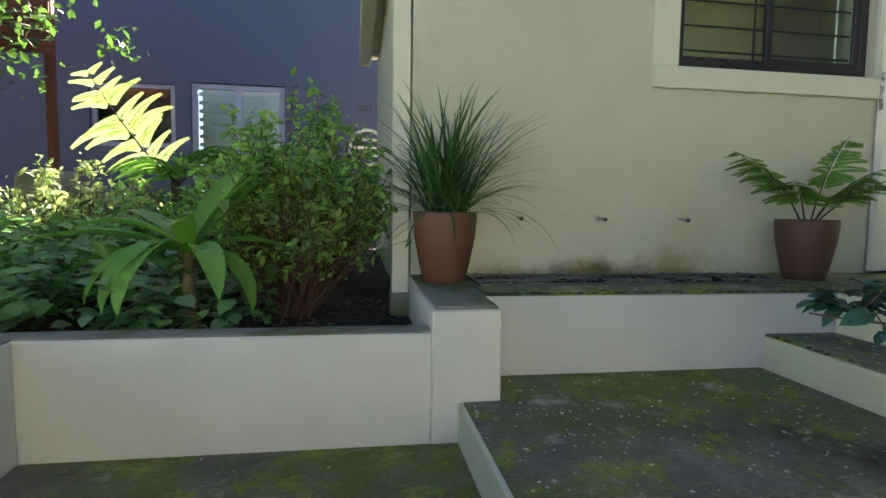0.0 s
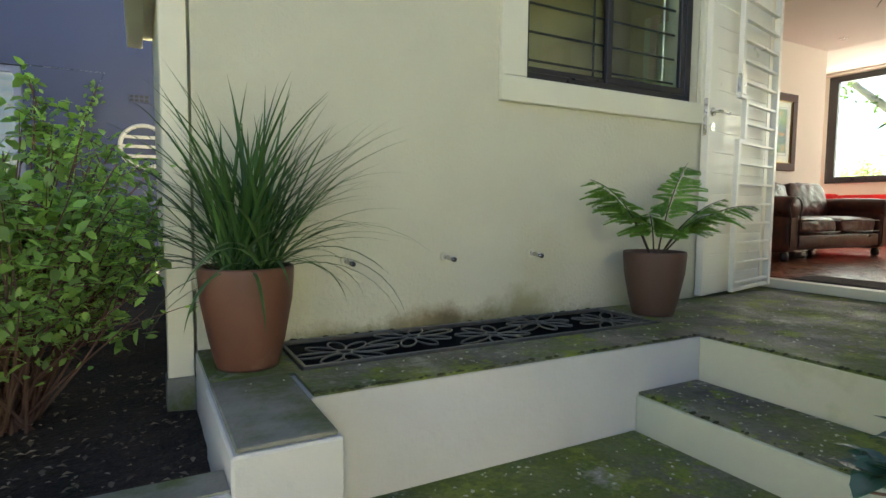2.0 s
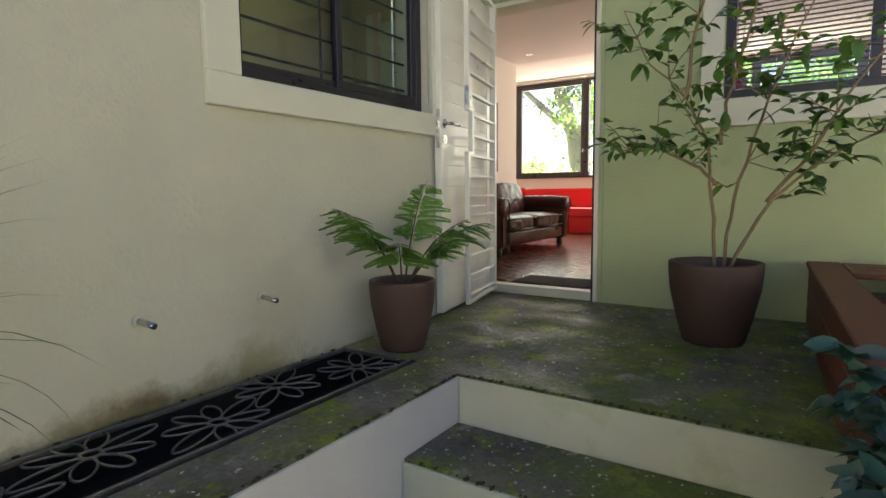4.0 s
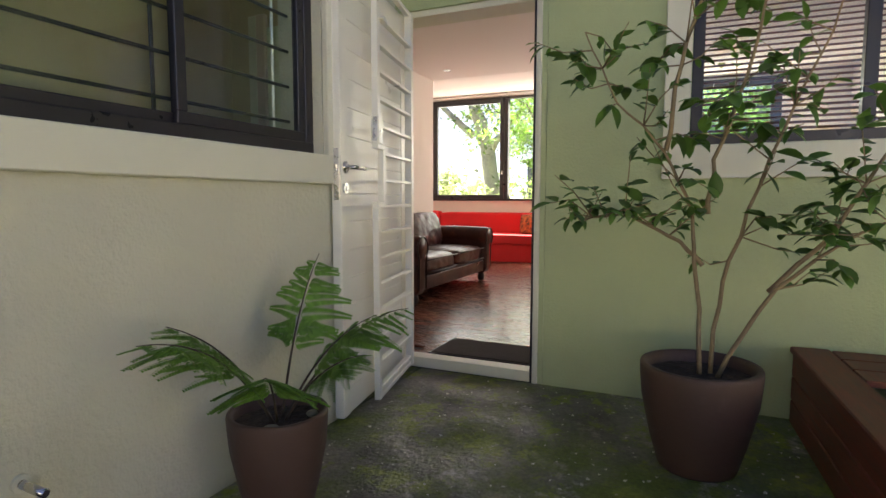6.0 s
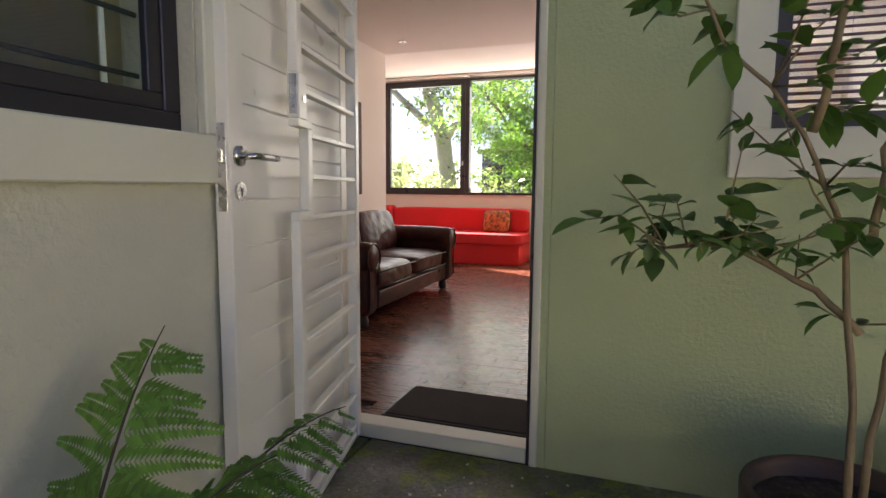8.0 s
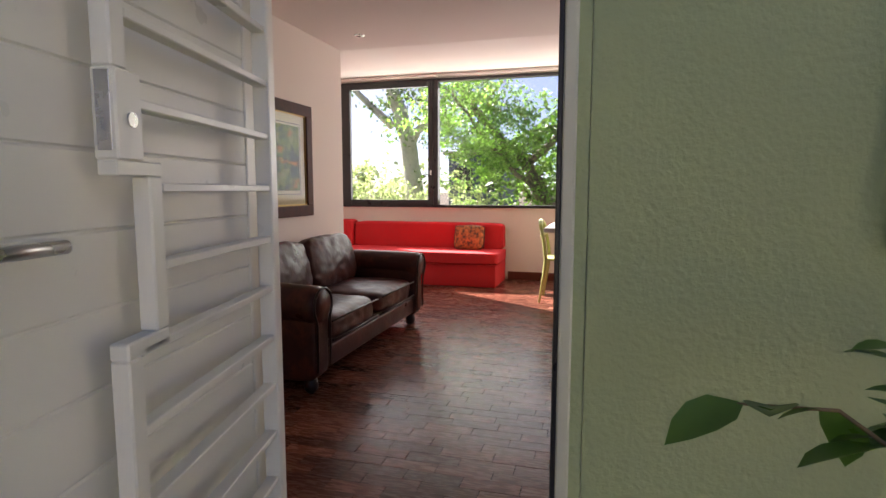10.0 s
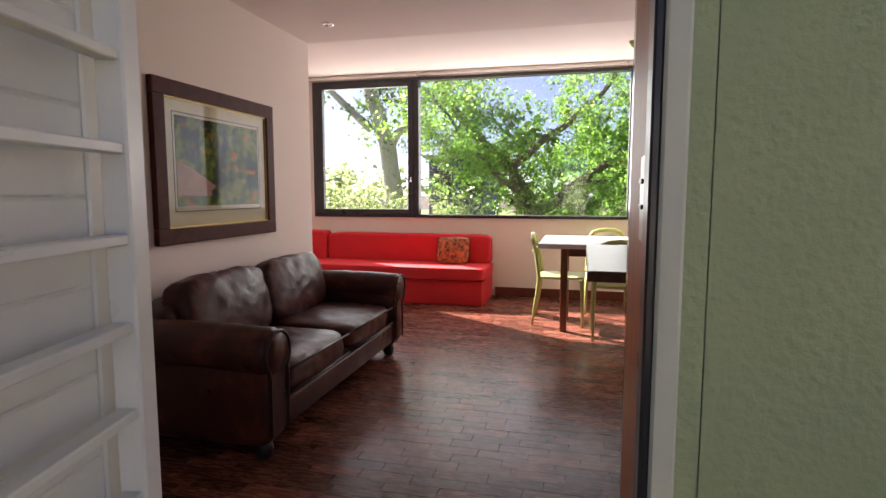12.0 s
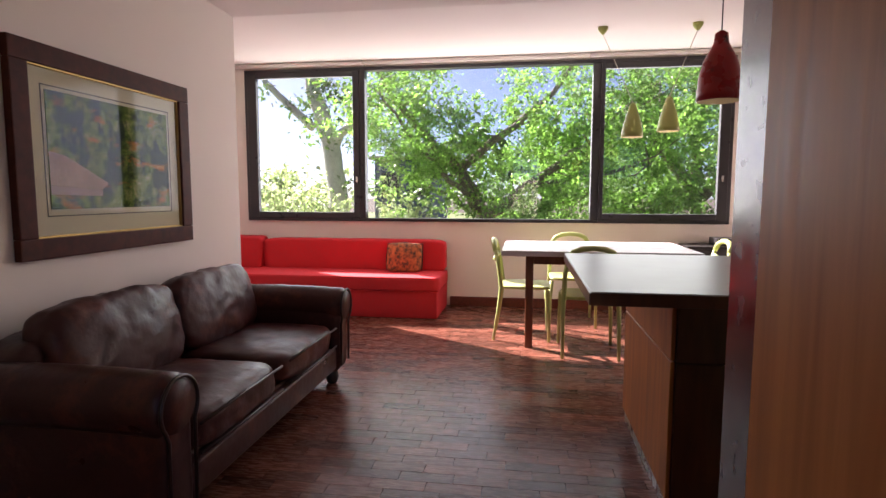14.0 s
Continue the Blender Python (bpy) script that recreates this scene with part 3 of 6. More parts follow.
part("edging", boxed(((-0.18, -0.37, 0.0), (-0.17, 0.34, 0.009)), ((0.19, -0.37, 0.0), (0.20, 0.34, 0.009)), ((-0.17, -0.37, 0.0), (0.19, -0.36, 0.009)), ((-0.17, 0.33, 0.0), (0.19, 0.34, 0.009))), M_BLACK, mt)

# the door leaf: local x runs from the hinge to the free edge, local y faces the room's side
HINGE = Vector((0.0, 0.125, 0.0))
FREE = Vector((-0.868, -0.030, 0.0))
door_turn = math.degrees(math.atan2(FREE.y - HINGE.y, FREE.x - HINGE.x))
door = thing("door_leaf", "white painted boarded door leaf standing wide open", "door", at=HINGE, turn=door_turn)
LW = (FREE - HINGE).length
part("stile", boxed(((LW - 0.075, -0.022, 0.015), (LW, 0.022, 2.0)), bevel=0.003), M_GLOSSW, door)
part("stile", boxed(((0.0, -0.022, 0.015), (0.075, 0.022, 2.0)), bevel=0.003), M_GLOSSW, door)
for k in range(16):
    z = 0.015 + k * 0.1241
    part("board", boxed(((0.075, -0.018, z + 0.001), (LW - 0.075, 0.0185, z + 0.1231)), bevel=0.003), M_GLOSSW, door)
part("core_panel", boxed(((0.075, -0.014, 0.016), (LW - 0.075, 0.0145, 1.998))), M_GLOSSW, door)
lock = part("lock_plate", boxed(((LW, -0.012, 0.98), (LW + 0.002, 0.012, 1.20)), bevel=0.0006), M_STEEL, door, "steel lock faceplate")
part("latch", boxed(((LW + 0.002, -0.008, 1.10), (LW + 0.011, 0.008, 1.135)), bevel=0.003), M_STEEL, lock)
for side in (1, -1):
    bm = bmesh.new()
    tube(bm, [(LW - 0.04, side * 0.022, 1.12), (LW - 0.04, side * 0.030, 1.12)], 0.026, 24)
    tube(bm, [(LW - 0.04, side * 0.030, 1.12), (LW - 0.04, side * 0.062, 1.12), (LW - 0.05, side * 0.068, 1.12), (LW - 0.165, side * 0.068, 1.12)], 0.0095, 12)
    part("door_handle", bm, M_STEEL, door, "brushed steel lever handle", True)
    bm = bmesh.new()
    tube(bm, [(LW - 0.04, side * 0.022, 1.03), (LW - 0.04, side * 0.029, 1.03)], 0.024, 24)
    k2 = part("escutcheon", bm, M_STEEL, door, "round steel key escutcheon")
    part("keyhole", boxed(((LW - 0.043, side * 0.0295 - 0.001, 1.018), (LW - 0.037, side * 0.0295 + 0.001, 1.04))), M_BLACK, k2)

# the steel security gate folded back in front of the leaf
GH, GF = Vector((-0.03, 0.056, 0.0)), Vector((-0.635, -0.082, 0.0))
gate = thing("security_gate", "white enamelled steel security gate with flat bars, open", "gate", at=GH, turn=math.degrees(math.atan2(GF.y - GH.y, GF.x - GH.x)))
GW = (GF - GH).length
part("hinge_stile", boxed(((-0.002, -0.02, 0.03), (0.04, 0.02, 2.0)), bevel=0.003), M_GLOSSW, gate)
part("upper_stile", boxed(((GW - 0.036, -0.015, 1.365), (GW, 0.015, 2.0)), bevel=0.003), M_GLOSSW, gate)
part("lower_stile", boxed(((GW - 0.036, -0.015, 0.03), (GW, 0.015, 0.945)), bevel=0.003), M_GLOSSW, gate)
part("jog_stile", boxed(((GW - 0.112, -0.015, 0.972), (GW - 0.077, 0.015, 1.215)), bevel=0.003), M_GLOSSW, gate)
part("jog_rail", boxed(((GW - 0.112, -0.015, 0.945), (GW, 0.015, 0.972)), bevel=0.003), M_GLOSSW, gate)
part("upper_jog_rail", boxed(((GW - 0.112, -0.015, 1.215), (GW, 0.015, 1.237)), bevel=0.002), M_GLOSSW, gate)
lb = part("lock_box", boxed(((GW - 0.062, -0.018, 1.237), (GW, 0.018, 1.365)), bevel=0.003), M_GLOSSW, gate)
part("lock_face", boxed(((GW, -0.011, 1.25), (GW + 0.002, 0.011, 1.36)), bevel=0.0006), M_STEEL, lb, "steel lock face")
part("keyhole", tube(bmesh.new(), [(GW - 0.034, 0.018, 1.295), (GW - 0.034, 0.021, 1.295)], 0.011, 16), M_STEEL, lb, "steel key barrel")
for k in range(15):
    z = 0.082 + k * 0.1240
    end = GW - 0.112 if 0.96 < z < 1.23 else GW - 0.036
    part("bar", boxed(((0.04, -0.015, z - 0.0075), (end, 0.015, z + 0.0075)), bevel=0.002), M_GLOSSW, gate)
part("bottom_rail", boxed(((0.04, -0.014, 0.03), (GW - 0.036, 0.014, 0.052)), bevel=0.002), M_GLOSSW, gate)
part("top_rail", boxed(((0.04, -0.014, 1.978), (GW - 0.036, 0.014, 2.0)), bevel=0.002), M_GLOSSW, gate)
part("hook", tube(bmesh.new(), [(GW - 0.02, 0.016, 1.80), (GW - 0.02, 0.045, 1.80), (GW - 0.03, 0.05, 1.78), (GW - 0.05, 0.045, 1.775)], 0.006, 8), M_GLOSSW, gate)
for z in (0.25, 1.0, 1.75):
    part("hinge", tube(bmesh.new(), [(-0.006, 0.0, z - 0.04), (-0.006, 0.0, z + 0.04)], 0.008, 10), M_STEEL, gate)

# long living-room window
w3 = tagged(new("window_3"), "long black aluminium window with two opening sashes", "window", "", "structure")
part("window_frame", frame_boxes(bmesh.new(), "y", IY0, IY1, IZ0, IZ1, 0.035, 5.715, 5.82, 0.004), M_BLACK, w3)
part("mullion", boxed(((5.715, 1.325, IZ0 + 0.035), (5.82, 1.388, IZ1 - 0.035)), bevel=0.004), M_BLACK, w3)
part("mullion", boxed(((5.715, -1.128, IZ0 + 0.035), (5.82, -1.05, IZ1 - 0.035)), bevel=0.004), M_BLACK, w3)
for a0, a1, i0, i1 in ((1.388, IY1 - 0.035, 1.455, 2.55), (IY0 + 0.035, -1.128, -2.27, -1.17)):
    sash = part("sash", boxed(((5.70, a0, IZ0 + 0.035), (5.76, i0, IZ1 - 0.035)), ((5.70, i1, IZ0 + 0.035), (5.76, a1, IZ1 - 0.035)), ((5.70, i0, IZ0 + 0.035), (5.76, i1, IZ0 + 0.098)), ((5.70, i0, IZ1 - 0.095), (5.76, i1, IZ1 - 0.035)), bevel=0.004), M_BLACK, w3)
    pane("y", i0, i1, IZ0 + 0.098, IZ1 - 0.095, 5.735, sash)
    part("catch", boxed(((5.685, i0 - 0.05, 1.38), (5.70, i0 - 0.03, 1.44)), bevel=0.003), M_STEEL, sash, "small steel catch")
pane("y", -1.05, 1.325, IZ0 + 0.035, IZ1 - 0.035, 5.78, w3)
rb = thing("roller_blind", "white roller blind rolled up along the window head", "blind", at=(5.66, 0.15, IZ1 + 0.03))
for a0, a1 in ((-2.62, -1.16), (-1.15, 1.17), (1.18, 2.63)):
    part("roll", tube(bmesh.new(), [(0, a0, 0), (0, a1, 0)], 0.022, 14), M_CEIL, rb, "", True)
    part("bracket", boxed(((-0.02, a0 - 0.004, -0.025), (0.085, a0, 0.04))), M_CEIL, rb)


# ---- pots and plants ----
def add_leaf(acc, base, along, up, length, width, bend=0.3, fold=0.12, n=4, tip=0.0, belly=0.45):
    """Adds one leaf, a strip with a midrib that arches over."""
    vs, fs = acc
    d = Vector(along).normalized()
    u = Vector(up)
    u = u - d * u.dot(d)
    u = u.normalized() if u.length > 1e-4 else d.orthogonal().normalized()
    side, p, i0 = d.cross(u), Vector(base), len(vs)
    for k in range(n + 1):
        f = k / n
        w = width * 0.5 * (max(0.0, math.sin(math.pi * min(1, f ** (math.log(0.5) / math.log(belly))))) ** 0.8 + (0.14 if k == 0 else 0) + tip * (k == n))
        vs += [tuple(p + side * w + u * fold * w), tuple(p), tuple(p - side * w + u * fold * w)]
        d = (d - u * bend / n).normalized()
        u = side.cross(d) * -1 if side.cross(d).dot(u) < 0 else side.cross(d)
        p = p + d * (length / n)
    for k in range(n):
        a = i0 + 3 * k
        fs += [(a, a + 1, a + 4, a + 3), (a + 1, a + 2, a + 5, a + 4)]


def leaf_mesh(name, acc, material, parent=None, label="", smooth=True):
    me = bpy.data.meshes.new(name)
    me.from_pydata(acc[0], [], acc[1])
    if smooth:
        me.shade_smooth()
    me.materials.append(material)
    ob = new(name, me)
    if parent:
        ob.parent = parent
    if label:
        ob["label"] = label
    return ob


def pot(name, label, at, r, h, material, group="flower pots"):
    """A tapered round flower pot with a rolled rim, and its soil."""
    t = thing(name, label, "flower pot", group, at)
    part("body", lathe(bmesh.new(), [(r * 0.64, 0.0), (r * 0.67, 0.012), (r * 0.80, h * 0.28), (r * 0.955, h * 0.66), (r * 0.99, h * 0.86), (r, h * 0.94), (r * 1.0, h * 0.98), (r * 0.985, h), (r * 0.90, h), (r * 0.88, h * 0.95), (r * 0.86, h * 0.84)], 48), material, t, "", True)
    bm = lathe(bmesh.new(), [(0.004, h * 0.90), (r * 0.5, h * 0.895), (r * 0.872, h * 0.885), (r * 0.872, h * 0.84)], 40)
    for q in bm.verts:
        q.co.z += 0.008 * noise.noise(q.co * 30)
    part("soil", bm, M_SOIL, t, "dark potting soil")
    return t


M_GRASS = leaf_mat("strap_leaf_green", (0.055, 0.125, 0.034), 0.4, 0.4, 0.25)
M_FERN = leaf_mat("fern_green", (0.13, 0.27, 0.05), 0.5, 0.25, 0.4)
M_SHRUB = leaf_mat("shrub_leaf_green", (0.105, 0.215, 0.048), 0.35, 0.45, 0.35)
M_BLUEL = leaf_mat("dull_blue_green_leaf", (0.038, 0.115, 0.085), 0.35, 0.4, 0.25)
M_STEM = mat("pale_brown_stem", (0.26, 0.19, 0.10), 0.8, 0.3, 40, 0.002, 80)
M_DSTEM = mat("dark_fern_stem", (0.05, 0.035, 0.02), 0.7, 0.3, 40)
M_TWIG = mat("reddish_brown_twig", (0.13, 0.07, 0.045), 0.8, 0.3, 40)
rnd = random.Random(7)

p1 = pot("flower_pot", "reddish brown glazed pot holding strappy grass on the ledge", (-3.53, -0.285, 0.0), 0.155, 0.34, M_TERRA)
grass = thing("grass_plant", "dense clump of long arching dark green strap leaves", "plant", at=(-3.53, -0.285, 0.29))
acc = ([], [])
for k in range(230):
    a, lean = rnd.uniform(0, 2 * math.pi), abs(rnd.gauss(0, 0.42))
    d = Vector((math.cos(a) * math.sin(lean), math.sin(a) * math.sin(lean), math.cos(lean)))
    b = Vector((rnd.uniform(-0.08, 0.08), rnd.uniform(-0.08, 0.08), 0))
    if d.y > 0.25:
        d.y *= 0.4
    add_leaf(acc, b, d, Vector((-d.x, -d.y, 1.2)) * 1.0 if lean > 0.1 else (math.cos(a), math.sin(a), 0), rnd.uniform(0.42, 0.78) * (1.0 if lean < 0.5 else 0.85), rnd.uniform(0.009, 0.015), rnd.uniform(0.5, 1.5) * (0.6 + lean), 0.3, 8, 0, 0.35)
tagged(leaf_mesh("blades", acc, M_GRASS, grass), kind="stuff")
acc = ([], [])
for a, ln in ((0.1, 0.72), (-0.35, 0.60), (3.3, 0.55), (-1.6, 0.42), (-2.2, 0.40), (0.4, 0.50)):
    add_leaf(acc, (0.04 * math.cos(a), 0.04 * math.sin(a), 0), (math.cos(a) * 0.75, math.sin(a) * 0.75, 0.65), (0, 0, 1), ln, 0.013, 1.9, 0.3, 10, 0, 0.35)
tagged(leaf_mesh("drooping_blades", acc, M_GRASS, grass), kind="stuff")

p2 = pot("flower_pot", "matt brown pot holding a young tree fern beside the door", (-1.52, -0.255, 0.0), 0.155, 0.325, M_POT)
fern = thing("potted_fern", "young tree fern with a few feathery green fronds", "plant", at=(-1.52, -0.255, 0.28))


def frond(parent, base, direction, length, bend, start=0.40, pinna=0.135, pairs=12, stem_r=0.0055, material=None, droop=0.55, face=None):
    """A fern frond: dark stem, and pinnae on both sides each cut into small leaflets."""
    p, d = Vector(base), Vector(direction).normalized()
    horizontal = Vector((d.x, d.y, 0.0001)).normalized()
    side = horizontal.cross(Vector((0, 0, 1)))
    n, pts, dirs = 24, [], []
    for k in range(n + 1):
        pts.append(p.copy())
        dirs.append(d.copy())
        ang = -bend / n * (0.4 + 1.2 * k / n)
        d = (Matrix.Rotation(ang, 3, face or side) @ d).normalized()
        p = p + d * length / n
    part("stem", tube(bmesh.new(), pts, [stem_r * (1 - 0.8 * k / n) for k in range(n + 1)], 6), M_DSTEM, parent, "", True)
    acc = ([], [])
    for j in range(pairs):
        f = start + (1 - start) * (j + rnd.uniform(0.0, 0.6)) / pairs
        i = min(n, int(f * n))
        size = pinna * (math.sin(math.pi * min(1.0, (0.25 + 0.75 * (f - start) / (1 - start)))) ** 0.8 + 0.12)
        if face:
            side = dirs[i].cross(face).normalized()
        up = side.cross(dirs[i]).normalized()
        if up.z < 0:
            up = -up
        for s in (1, -1):
            size *= rnd.uniform(0.75, 1.15)
            pd = (side * s + dirs[i] * rnd.uniform(0.35, 0.9) - Vector((0, 0, droop * rnd.uniform(0.4, 1.1)))).normalized()
            q = pts[i].copy()
            m = max(6, int(size / 0.0075))
            for h in range(m):
                q = q + pd * size / m
                pd = (pd - Vector((0, 0, 0.02))).normalized()
                ll = 0.031 * (1 - 0.85 * h / m) * (size / 0.14) ** 0.6 + 0.004
                across = pd.cross(up).normalized()
                for s2 in (1, -1):
                    add_leaf(acc, q, across * s2 + pd * 0.5, up, ll, 0.0100, 0.25, 0.1, 2, 0.1)
    tagged(leaf_mesh("fronds", acc, material or M_FERN, parent), kind="stuff")


for az, el, ln, bd, st in ((190, 56, 0.68, 0.85, 0.42), (166, 68, 0.50, 0.8, 0.45), (8, 76, 0.58, 0.55, 0.42), (-16, 48, 0.66, 0.95, 0.40), (-80, 62, 0.38, 0.9, 0.45), (-38, 66, 0.46, 0.9, 0.42), (215, 60, 0.40, 0.9, 0.45)):
    a, e = radians(az), radians(el)
    frond(fern, (0.02 * math.cos(a), 0.02 * math.sin(a), 0), (math.cos(a) * math.cos(e), math.sin(a) * math.cos(e), math.sin(e)), ln, bd, st)
for x, y, c in ((-0.09, -0.05, 0.030), (-0.02, -0.11, 0.024), (0.08, -0.07, 0.02)):
    st = part("pebble", lathe(bmesh.new(), [(0.002, 0), (c * 0.8, c * 0.1), (c, c * 0.45), (c * 0.7, c * 0.8), (0.002, c * 0.9)], 14), M_CONC, p2, "pale pebble on the soil", True)
    st.location = (x, y, 0.286)

p3 = pot("flower_pot", "large matt brown pot holding a leggy shrub", (-0.65, -1.465, 0.0), 0.208, 0.385, M_POT)


def shrub(name, label, at, stems, leaf_len, leaf_w, material, stem_mat, leaves_per, seed, spread=0.5, parent=None, rad=0.011, twigs=5, twig_len=0.25):
    """A shrub of bent stems with twigs; leaves sit along the twigs and droop a little."""
    r = random.Random(seed)
    t = thing(name, label, "plant", at=at)
    acc = ([], [])
    for stem in stems:
        pts = [Vector(q) for q in stem]
        fine = []
        for a, b in zip(pts, pts[1:]):
            for k in range(4):
                fine.append(a.lerp(b, k / 4) + Vector((r.uniform(-1, 1), r.uniform(-1, 1), r.uniform(-1, 1))) * 0.006)
        fine.append(pts[-1])
        n = len(fine)
        bm = tube(bmesh.new(), fine, [rad * (1 - 0.75 * k / n) for k in range(n)], 7)
        for _ in range(twigs):
            i = r.randrange(max(2, n // 3), n)
            b = fine[i]
            d = Vector((r.gauss(0, 1), r.gauss(0, 1), r.uniform(-0.2, 0.9))).normalized()
            ln = twig_len * r.uniform(0.5, 1.3)
            q = [b, b + d * ln * 0.5 + Vector((0, 0, r.uniform(-0.02, 0.03))), b + d * ln + Vector((0, 0, r.uniform(-0.03, 0.05)))]
            tube(bm, q, [rad * 0.32, rad * 0.25, rad * 0.15], 5)
            for _ in range(leaves_per):
                f = r.uniform(0.3, 1.0)
                c = q[0].lerp(q[1], f * 2) if f < 0.5 else q[1].lerp(q[2], f * 2 - 1)
                ld = (d * 0.6 + Vector((r.gauss(0, 0.8), r.gauss(0, 0.8), r.uniform(-0.7, 0.35)))).normalized()
                ll = leaf_len * r.uniform(0.45, 1.25)
                add_leaf(acc, c, ld, (r.gauss(0, 0.3), r.gauss(0, 0.3), 1), ll, ll * leaf_w, r.uniform(0.1, 0.8), 0.25, 4, 0, 0.42)
        part("stem", bm, stem_mat, t, "", True)
    tagged(leaf_mesh("leaves", acc, material, t), kind="stuff")
    return t


shrub("potted_shrub", "leggy shrub with pale stems and loose green leaves", (-0.65, -1.465, 0.33), [
    [(0, 0.0, 0), (-0.02, 0.02, 0.35), (0.0, 0.05, 0.62), (-0.06, 0.14, 0.82), (-0.12, 0.30, 1.0), (-0.12, 0.42, 1.25)],
    [(0, 0.0, 0.6), (0.02, -0.02, 0.8), (-0.06, -0.10, 1.05), (-0.08, -0.16, 1.35), (-0.04, -0.22, 1.7)],
    [(-0.08, 0.14, 0.82), (-0.14, 0.10, 1.1), (-0.12, 0.02, 1.4), (-0.15, 0.05, 1.75)],
    [(0.03, -0.03, 0), (0.05, -0.06, 0.35), (0.02, -0.16, 0.7), (-0.02, -0.28, 1.05), (0.0, -0.4, 1.35)],
    [(0.0, -0.05, 0), (-0.03, -0.22, 0.35), (-0.03, -0.45, 0.55), (-0.05, -0.72, 0.68)],
    [(-0.03, -0.2, 0.34), (-0.10, -0.36, 0.55), (-0.10, -0.52, 0.85), (-0.12, -0.68, 1.05)],
    [(0.0, 0.0, 0.42), (0.02, 0.12, 0.52), (-0.03, 0.28, 0.60), (-0.04, 0.42, 0.58)]], 0.078, 0.52, M_SHRUB, M_STEM, 6, 11, rad=0.0090, twigs=19, twig_len=0.21)

p4 = pot("flower_pot", "brown pot holding a bushy blue-green shrub", (-2.38, -2.14, MID), 0.17, 0.32, M_TERRA)
shrub("bushy_shrub", "bushy shrub with dark blue-green leaves", (-2.38, -2.14, MID + 0.29), [
    [(0, 0, 0), (-0.05, 0.06, 0.15), (-0.14, 0.12, 0.30), (-0.22, 0.16, 0.38)], [(0, 0, 0), (-0.1, 0.02, 0.14), (-0.3, 0.10, 0.18), (-0.55, 0.30, 0.20)],
    [(0, 0, 0), (0.05, 0.08, 0.2), (0.08, 0.18, 0.40)], [(0, 0, 0), (0.1, -0.04, 0.2), (0.15, 0.05, 0.38)], [(0, 0, 0), (-0.04, -0.1, 0.2), (-0.1, -0.14, 0.36), (-0.1, -0.05, 0.46)],
    [(0, 0, 0), (0.0, 0.12, 0.10), (-0.02, 0.28, 0.14)], [(0, 0, 0), (-0.06, -0.1, 0.25), (-0.20, 0.0, 0.42), (-0.28, 0.06, 0.53)]], 0.065, 0.58, M_BLUEL, M_TWIG, 14, 5, rad=0.007, twigs=14, twig_len=0.13)

# ---- spouts, grate, petals ----
for k, x in enumerate((-3.09, -2.615, -2.12)):
    sp = thing("water_spout", "short metal water spout set in the plaster", "spout", "three wall spouts", (x, 0.0 - 0.008 + 0.007 * (x + 2.33), 0.312))
    bm = tube(bmesh.new(), [(0, 0.03, 0.004), (0, -0.05, 0.0), (0.004, -0.085, -0.004)], 0.011, 14)
    part("pipe", bm, M_STEEL, sp, "", True)
    part("mouth", tube(bmesh.new(), [(0.004, -0.0855, -0.004), (0.004, -0.0865, -0.004)], 0.008, 12), M_BLACK, sp, "dark open mouth")
    part("collar", tube(bmesh.new(), [(0, 0.006, 0.003), (0, -0.004, 0.003)], 0.022, 16), M_CREAM, sp, "plaster collar")

grate = thing("iron_grate", "worn grey wrought iron grate of flowers over the trough", "grate", at=(-2.525, -0.222, 0.0))
GX, GY = 0.85, 0.195
fb = bmesh.new()
for lo, hi in (((-GX, -GY, -0.012), (GX, -GY + 0.014, 0.006)), ((-GX, GY - 0.014, -0.012), (GX, GY, 0.006)), ((-GX, -GY + 0.014, -0.012), (-GX + 0.014, GY - 0.014, 0.006)), ((GX - 0.014, -GY + 0.014, -0.012), (GX, GY - 0.014, 0.006))):
    box(fb, lo, hi, 0.002)
part("frame", fb, M_IRON, grate)
for c in range(5):
    cx, cy = -0.66 + c * 0.33, (0.055 if c % 2 else -0.055)
    bm = bmesh.new()
    tube(bm, [(cx + 0.028 * math.cos(a * math.pi / 8), cy + 0.028 * math.sin(a * math.pi / 8), 0.0) for a in range(17)], 0.0055, 6, False)
    part("ring", bm, M_IRON, grate, "", True)
    for j in range(8):
        ang = j * math.pi / 4 + 0.2 * c
        ln = 0.19 if j % 4 == 0 else 0.135
        pts = []
        for s in range(17):
            f = s / 16 * 2 * math.pi
            u, w = 0.028 + ln * 0.5 * (1 - math.cos(f)), 0.030 * math.sin(f)
            x, y = cx + u * math.cos(ang) - w * math.sin(ang), cy + u * math.sin(ang) + w * math.cos(ang)
            pts.append((max(-GX + 0.01, min(GX - 0.01, x)), max(-GY + 0.008, min(GY - 0.008, y)), 0.0))
        part("petal", tube(bmesh.new(), pts, 0.0042, 6, False), M_IRON, grate, "", True)

